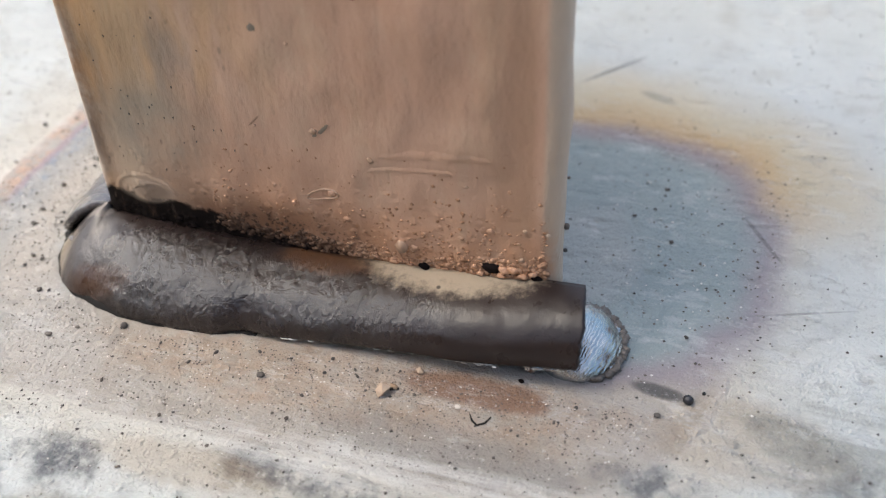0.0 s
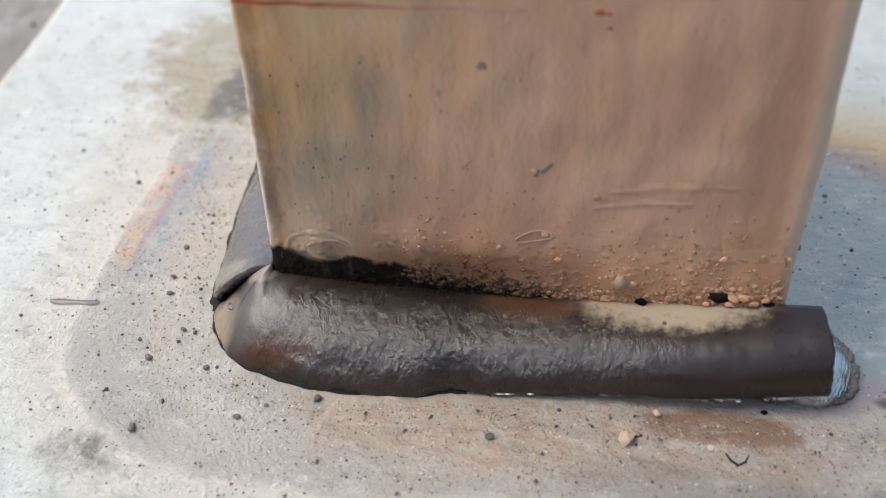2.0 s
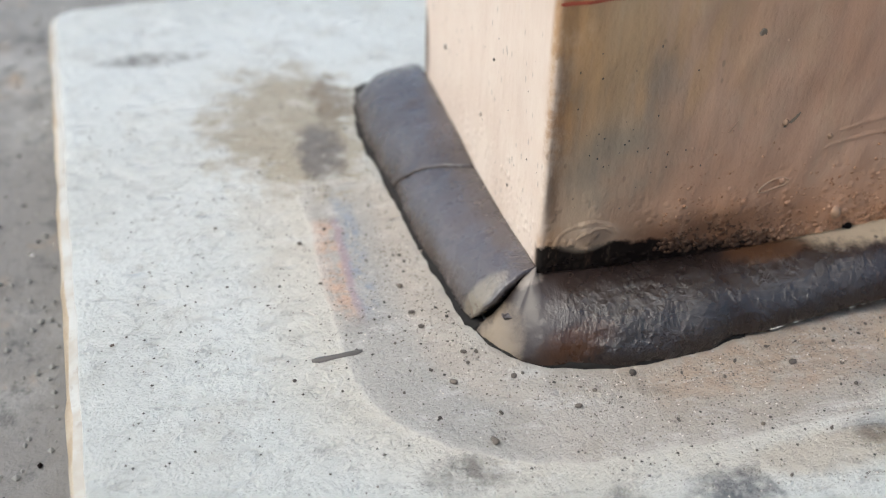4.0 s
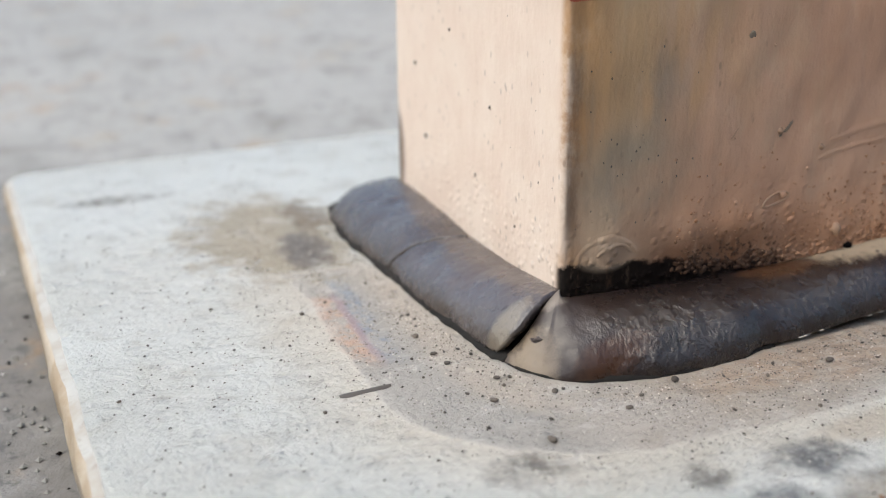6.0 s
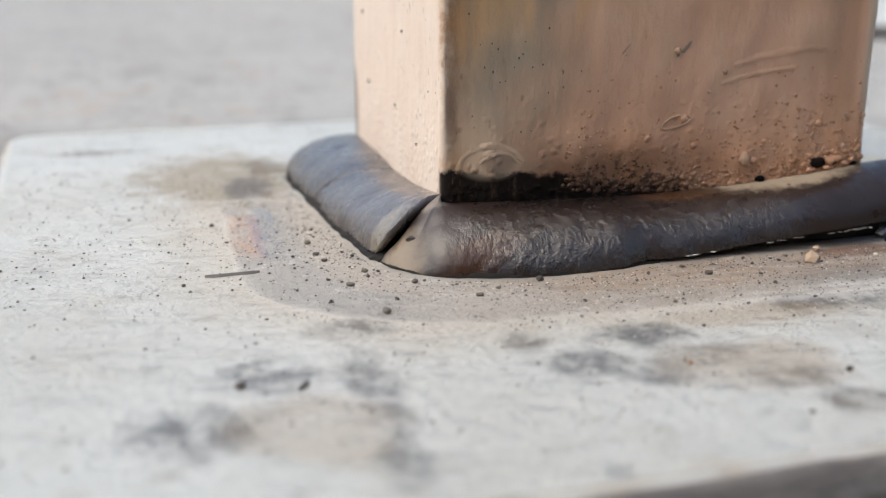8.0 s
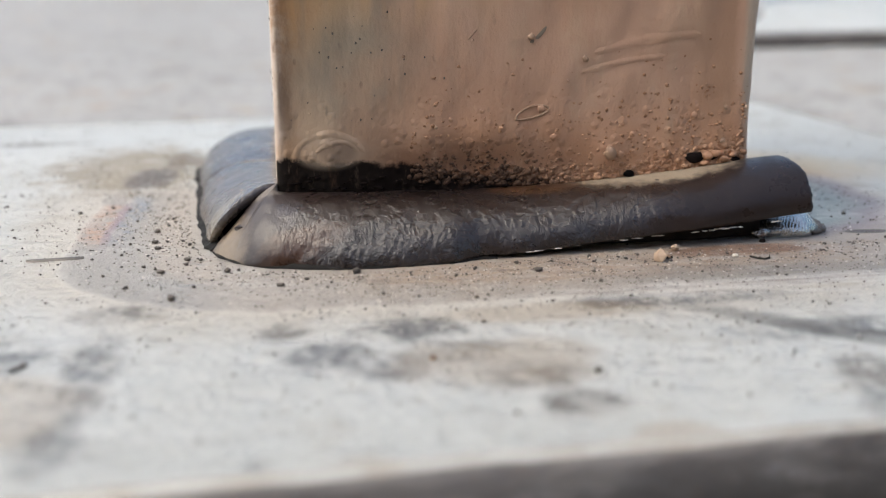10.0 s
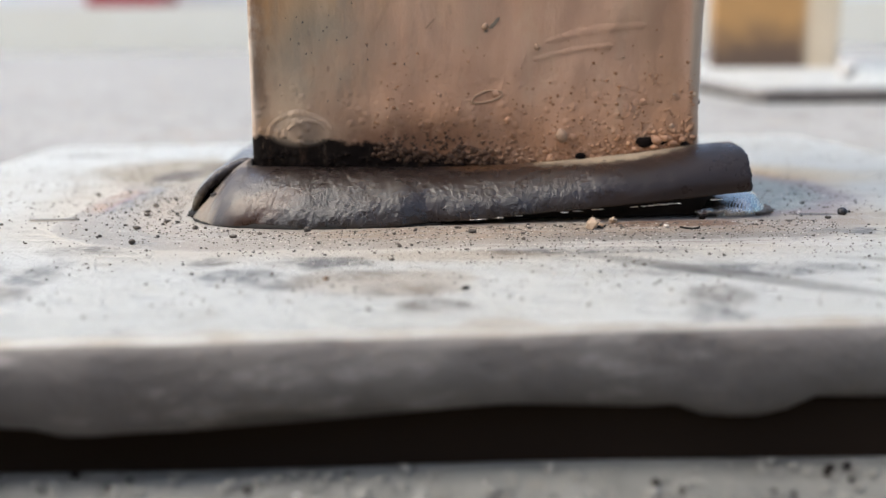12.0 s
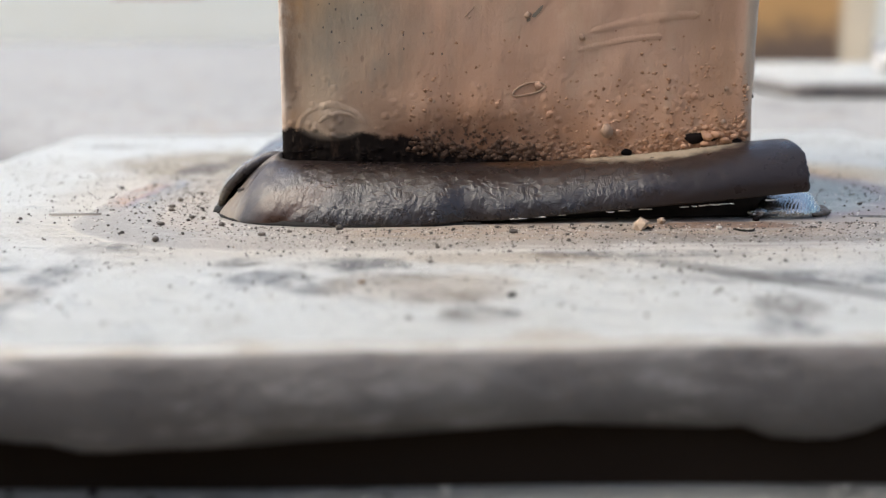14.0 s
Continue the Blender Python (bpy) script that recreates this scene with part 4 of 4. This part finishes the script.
def face_lump(x, z, r, mat, seed, squash=(1, 0.6, 1), y=0.0, name="spatter"):
    bm = bmesh.new()
    lump(bm, (x, y - relief(x, z, SWELL), z), r, seed, squash, 0.4, 2)
    part(name, bm, mat, ANGLE)


BIG = [(3.18, 1.84, .042), (2.73, 1.34, .055), (4.38, 1.22, .045), (2.61, 2.07, .05), (2.1, 1.33, .028), (2.86, 1.04, .045), (3.46, 0.86, .085), (3.58, 0.84, .05),
       (3.0, 1.62, .02), (1.62, 1.18, .022), (3.9, 1.28, .022), (4.5, 1.55, .018), (4.72, 1.3, .03), (2.0, 2.05, .02), (1.78, 1.25, .03), (4.15, 1.72, .02),
       (4.95, 1.3, .03), (0.35, 1.35, .018), (1.3, 1.9, .02), (2.3, 1.15, .03), (3.7, 1.05, .03), (4.7, 0.95, .035), (2.45, 3.0, .02), (1.6, 1.9, .016)]
for i, (x, z, r) in enumerate(BIG):
    face_lump(x, z, r * 0.85, M_TUBE if i % 3 else M_BUMP, i * 1.3)
for i, (x, z) in enumerate(((0.45, 3.94), (1.74, 4.35), (2.12, 4.24), (2.3, 4.1), (2.14, 3.13), (0.9, 4.0), (1.35, 4.3))):
    face_lump(x, z, 0.026 + 0.016 * (i % 3), M_SMUDGE, i * 2.2, (1, 0.1, 1.2), name="pit_mark")
for y, z, r in ((3.84, 1.4, .035), (4.2, 2.3, .03), (2.2, 1.3, .025), (1.1, 1.0, .02), (3.0, 2.9, .02), (1.8, 2.2, .02), (4.6, 3.1, .03)):
    bm = bmesh.new()
    lump(bm, (-0.005, y, z), r, y, (0.5, 1, 1), 0.3, 2)
    part("spatter", bm, M_SPAT, ANGLE)
for z, r in ((1.21, .035), (1.8, .018), (0.9, .022)):
    bm = bmesh.new()
    lump(bm, (5.06, 0.3, z), r, z, (1, 1, 1), 0.35, 2)
    part("spatter", bm, M_SPAT, ANGLE)

# short dark flecks in the smoked skin
rng = random.Random(21)
for i in range(45):
    x, z = abs(rng.gauss(0.7, 0.45)) + 0.08, rng.gauss(1.9, 0.55)
    if z > 1.15:
        face_lump(x, z, rng.uniform(0.004, 0.011), M_SPAT, i * 0.7, (0.9, 0.35, 1.4), name="fleck")
for i in range(45):
    bm = bmesh.new()
    lump(bm, (0.0, rng.uniform(0.2, 4.6), rng.uniform(0.9, 3.4)), rng.uniform(0.005, 0.011), i, (0.4, 0.9, 1.4), 0.3, 1)
    part("fleck", bm, M_SPAT, ANGLE)

# crumbs baked on above the bead
bm = bmesh.new()
rng = random.Random(5)
for i in range(2600):
    x = 4.95 - 3.6 * rng.random() ** 1.2
    low = lerp(x, [1.4, 2.2, 3.0, 3.7, 4.3, 4.9], [0.62, 0.56, 0.52, 0.58, 0.66, 0.74])
    z = low + rng.expovariate(1 / 0.27)
    if z > 2.2:
        continue
    r = (0.005 + 0.026 * rng.random() ** 3) * (1.4 if z < low + 0.2 else 0.8)
    lump(bm, (x, -relief(x, z, SWELL), z), r, i, (1, 0.5, 0.85), 0.6, 1)
tagged(part("crumb_crust", bm, M_CRUMB, ANGLE, "red-brown baked crumbs above the bead"), kind="stuff")
bm = bmesh.new()
for i in range(90):
    x = rng.uniform(0.02, 2.5)
    lump(bm, (x, -0.01, lerp(x, [0, 0.8, 1.6, 2.4], [0.70, 0.64, 0.60, 0.56]) + rng.uniform(-0.12, 0.06)), rng.uniform(0.012, 0.032), i, (1.4, 0.6, 0.6), 0.5, 1)
tagged(part("soot_crust", bm, M_SOOT_VOID, ANGLE, "black burnt crust above the bead"), kind="stuff")
# ragged lip of brown crust; black lumps painted as the shaded gaps beneath it
for x, z, r in ((4.40, 0.78, 0.085), (3.68, 0.63, 0.055), (4.60, 0.78, 0.05), (4.85, 0.74, 0.05)):
    bm = bmesh.new()
    lump(bm, (x, -0.02, z), r, x, (1.2, 0.5, 0.75), 0.35, 2)
    part("burnt_hole", bm, M_SOOT_VOID, ANGLE, "black lump painted as the shade in a gap at the weld root")
for i, (x, z, r) in enumerate(((4.53, 0.80, .07), (4.62, 0.82, .06), (4.72, 0.76, .06), (4.82, 0.80, .05), (4.5, 0.72, .05), (4.28, 0.70, .04))):
    face_lump(x, z, r * 0.75, M_TUBE, i * 4.4, (1.2, 0.8, 0.8), -0.02, "crust_flake")


# ---- loose things on the plate ----
def seed_mesh(name, mat, rough, squash, seed, detail=2):
    bm = bmesh.new()
    lump(bm, (0, 0, 0), 1.0, seed, squash, rough, detail)
    me = bpy.data.meshes.new(name)
    bm.to_mesh(me)
    bm.free()
    me.materials.append(mat)
    me.polygons.foreach_set("use_smooth", [True] * len(me.polygons))
    return me


BEADS = [seed_mesh("spatter_bead", M_SPAT, r, q, i) for i, (r, q) in enumerate(((0.2, (1, 1, 0.8)), (0.35, (1.3, 0.8, 0.7)), (0.5, (1, 1.1, 0.6))))]


def bead(x, y, r, me, name, label, category, group, z=0.0):
    ob = new(name, me)
    ob.matrix_world = Matrix.Translation(Vector((x, y, z + r * 0.55)) * CM) @ Matrix.Rotation(x * 9 + y * 5, 4, "Z") @ Matrix.Scale(r * CM, 4)
    return tagged(ob, label, category, group)


SEEN = [(-1.3, .82, .045), (-1.28, .34, .04), (-1.12, -.85, .05), (-.5, -.9, .045), (-.95, -1.74, .06), (-.01, -1.47, .045), (.7, -1.14, .055), (1.6, -1.41, .03), (2.39, -1.37, .05),
        (-2.27, 1.89, .04), (-.9, -.42, .04), (-1.23, .08, .04), (-.9, -.59, .03), (-.78, -1.38, .03), (.23, -1.29, .03), (-1.38, -1.31, .03), (5.47, 2.11, .03), (5.75, 2.69, .035),
        (5.95, 1.76, .035), (6.34, .33, .03), (6.24, -.78, .04), (1.66, -2.12, .03), (6.31, 1.49, .025)]
for i, (x, y, r) in enumerate(SEEN):
    bead(x, y, r * 0.72, BEADS[i % 3], "spatter_bead", "small dark ball of weld spatter on the plate", "weld spatter", "weld spatter")
rng = random.Random(11)


def scatter(n):
    """Places round the weld foot, thinning outward."""
    out = []
    while len(out) < n:
        d = rng.expovariate(1 / 0.9) + 0.12
        s = rng.uniform(-6.2, FAN + 4.6)
        p, q = frame_at(s)
        c = p + q * ((w_front(s) if s < FAN else w_side(s)) + d)
        if c.x > 5.4 and c.y > -0.75:
            continue
        if -4.6 < c.x < 9 and -4.8 < c.y < 9 and d < 4:
            out.append((c.x, c.y))
    return out


for x, y in scatter(90):
    bead(x, y, rng.uniform(0.010, 0.022), BEADS[rng.randrange(3)], "spatter_bead", "small dark ball of weld spatter on the plate", "weld spatter", "weld spatter")


def grains(n, places, rmin, rmax, mat, name, label, flat=0.7, z=0.0):
    bm = bmesh.new()
    for x, y in places:
        r = rng.uniform(rmin, rmax)
        vs = [bm.verts.new((x + r * dx * rng.uniform(.7, 1.4), y + r * dy * rng.uniform(.7, 1.4), z + r * flat * dz + r * flat * 0.6))
              for dx, dy, dz in ((1, 0, 0), (0, 1, 0), (-1, 0, 0), (0, -1, 0), (0.1, 0.1, 1), (0, 0, -1))]
        for a in range(4):
            bm.faces.new((vs[a], vs[(a + 1) % 4], vs[4]))
            bm.faces.new((vs[(a + 1) % 4], vs[a], vs[5]))
    ob = finish(bm, name, mat, False)
    tagged(ob, label, "grit", kind="stuff")


grains(0, scatter(3200), 0.004, 0.013, M_SPAT, "spatter_dust", "fine dark spatter dust strewn over the plate")
grains(0, scatter(700), 0.005, 0.012, M_PALE, "pale_dust", "pale glinting specks strewn over the plate")
grains(0, [(rng.uniform(-4.7, 9.5), rng.uniform(-4.8, 9)) for _ in range(1500)], 0.006, 0.02, M_SPAT, "plate_grit", "dark grit strewn over the whole plate")
east = []
while len(east) < 260:
    x, y = rng.uniform(5.1, 7.2), rng.uniform(-0.6, 3.6)
    east.append((x, y))
grains(0, east[:200], 0.007, 0.018, M_SPAT, "fan_dust", "dark specks on the blued steel")
grains(0, east[200:], 0.008, 0.016, M_PALE, "fan_specks", "white specks on the blued steel")

STONE = seed_mesh("crumb", M_STONE, 0.6, (1.15, 0.95, 0.8), 3.3, 1)
STONE.polygons.foreach_set("use_smooth", [False] * len(STONE.polygons))
bead(3.63, -1.22, 0.075, STONE, "flux_crumb", "tan flux crumb lying loose on the plate", "crumb", "flux crumbs")
bead(3.91, -0.88, 0.042, STONE, "flux_crumb", "tan flux crumb lying loose on the plate", "crumb", "flux crumbs")
bead(4.4, -1.21, 0.028, seed_mesh("pale", M_PALE, 0.3, (1, 1, .8), 2), "flux_crumb", "tiny white flux crumb on the plate", "crumb", "flux crumbs")
DARKBALL = seed_mesh("ball", M_BALL, 0.12, (1, 0.95, 0.9), 5, 3)
bead(6.49, -0.52, 0.055, DARKBALL, "spatter_ball", "large black ball of spatter fused to the plate", "weld spatter", "weld spatter")
bead(6.62, -0.38, 0.02, DARKBALL, "spatter_ball", "tiny black ball of spatter", "weld spatter", "weld spatter")
bead(4.9, -0.72, 0.03, seed_mesh("clump", M_SOOT_VOID, 0.6, (1.2, 0.7, 0.8), 8), "soot_clump", "black soot clump below the slag", "soot", "")


def sliver(name, label, pts, half, rise, mat):
    t = thing(name, label, "metal sliver", "slivers")
    strip(pts, half, rise, "sliver", mat, t, "", "xy")


sliver("steel_sliver", "short flat grey steel sliver lying on the plate", line(-2.46, -0.20, -1.92, -0.157, 8), 0.042, 0.022, M_SCRATCH)
sliver("wire_curl", "curled dark metal shaving on the plate", [(4.53, -1.25), (4.58, -1.33), (4.64, -1.37), (4.70, -1.33), (4.74, -1.24)], 0.011, 0.02, M_RIM)
sliver("wire_curl", "curled dark metal shaving on the plate", [(3.62, -1.14), (3.70, -1.17), (3.78, -1.15)], 0.02, 0.025, M_RIM)

# grit on the floor
near = [(rng.uniform(-9, 12), -5.15 - rng.expovariate(1 / 1.6)) for _ in range(1900)] + [(-5.1 - rng.expovariate(1 / 1.2), rng.uniform(-6, 12)) for _ in range(500)]
grains(0, near, 0.012, 0.045, M_FLOORGRIT, "floor_grit", "brown grit and dirt on the floor", z=GZ)
grains(0, [(x + 0.3, y - 0.2) for x, y in near[::5] if y < -5.4], 0.02, 0.075, M_FLOORGRIT, "floor_gravel", "grey crumbs of broken concrete on the floor", z=GZ)
grains(0, near[::10], 0.008, 0.024, M_PALE, "floor_chips", "pale glinting chips on the floor", z=GZ)
grains(0, [(x + rng.uniform(-1, 1), y + rng.uniform(-.5, .5)) for x, y in near[::3] if y < -5.6 or x < -5.5], 0.015, 0.05, M_SOOT_VOID, "floor_dirt", "black dirt crumbs on the floor", z=GZ)

# ---- background: a second welded post, kerb and wall ----
PLATE2 = Matrix.Translation((13.3 + 11, 26 + 12.5, 0.26 + 0.22)) @ Matrix.Rotation(radians(1), 4, "Z") @ Matrix.Rotation(radians(1.0), 4, "X")
build_plate("base_plate", "grey steel plate with another welded post, lying on the floor", -11, -12.5, 11, 12.5, 0.53, PLATE2, [])
POST2 = build_angle("angle_post", "rust-brown steel angle welded to the far plate, its lit side painted in", M_FAR, 14, Matrix.Translation((16.5, 43, 0.5)) @ Matrix.Rotation(radians(-12), 4, "Z") @ Matrix.Scale(1.18, 4), [])


def box(name, label, category, lo, hi, mat, bevel=0.3, kind=""):
    t = thing(name, label, category, kind=kind)
    bm = bmesh.new()
    loops = [round_rect(lo[0], lo[1], hi[0], hi[1], (bevel,) * 4, z, 3, i) for z, i in ((lo[2], 0), (hi[2] - bevel, 0), (hi[2], bevel * 0.7))]
    rings, _ = loop_prism(bm, loops)
    bm.faces.new(list(reversed(rings[0])))
    bm.faces.new(rings[-1])
    bmesh.ops.recalc_face_normals(bm, faces=bm.faces)
    part("body", bm, mat, t, smooth=False)
    return t


def slab(name, label, lo, hi, mat, category="wall"):
    bm = bmesh.new()
    loops = [round_rect(lo[0], lo[1], hi[0], hi[1], (0.5,) * 4, z, 3) for z in (lo[2], hi[2])]
    rings, _ = loop_prism(bm, loops)
    bm.faces.new(list(reversed(rings[0])))
    bm.faces.new(rings[-1])
    bmesh.ops.recalc_face_normals(bm, faces=bm.faces)
    tagged(finish(bm, name, mat, False), label, category, kind="structure")


slab("kerb", "low pale yellowish concrete kerb across the yard", (-300, 300, GZ - 1), (400, 318, 12.5), M_KERB, "kerb")
slab("wall_north", "whitewashed wall behind the kerb", (-500, 420, GZ - 1), (600, 440, 60), M_WALL)
box("crate", "dark red plastic crate by the wall", "crate", (-110, 380, GZ), (-84, 405, 32), M_CRATE)


# white lump added in place of a pale glint above the far plate
def build_glint():
    glint = thing("glint_lump", "white lump added as a blurred pale glint on the far plate", "paper scrap")
    bm = bmesh.new()
    lump(bm, (18.6, 31.0, 0.72), 0.42, 2.0, (1.0, 0.8, 0.9), 0.6, 3)
    part("scrap", bm, M_PALE, glint)


build_glint()


# ---- unseen wall added behind the camera to block low sky light ----
slab("wall_south", "unseen dull brown wall added to block low sky light from the south", (-300, -190, GZ - 1), (300, -170, 130), M_SOUTH_BLOCK)


# ---- small loose bits ----
sliver("steel_sliver", "tiny bright steel shaving on the plate", line(-1.95, -3.35, -1.86, -3.2, 4), 0.03, 0.03, M_SCRATCH)
RUST = seed_mesh("rust_flake", M_GRIT, 0.5, (1.4, 0.8, 0.5), 6.0, 2)
bead(-2.36, -3.17, 0.04, BEADS[1], "spatter_bead", "small dark ball of weld spatter on the plate", "weld spatter", "weld spatter")
bead(2.2, -4.01, 0.03, BEADS[2], "spatter_bead", "small dark ball of weld spatter on the plate", "weld spatter", "weld spatter")
bead(3.72, -1.14, 0.035, RUST, "rust_flake", "small brown rust flake on the plate", "rust flake", "rust flakes")
bead(1.08, -3.58, 0.03, RUST, "rust_flake", "small brown rust flake on the plate", "rust flake", "rust flakes")

CHIP = seed_mesh("wood_chip", M_CHIP, 0.35, (0.8, 1.0, 1.5), 9.0, 2)
bead(-4.11, -3.77, 0.075, CHIP, "wood_chip", "small amber brown chip standing on the plate", "chip", "")
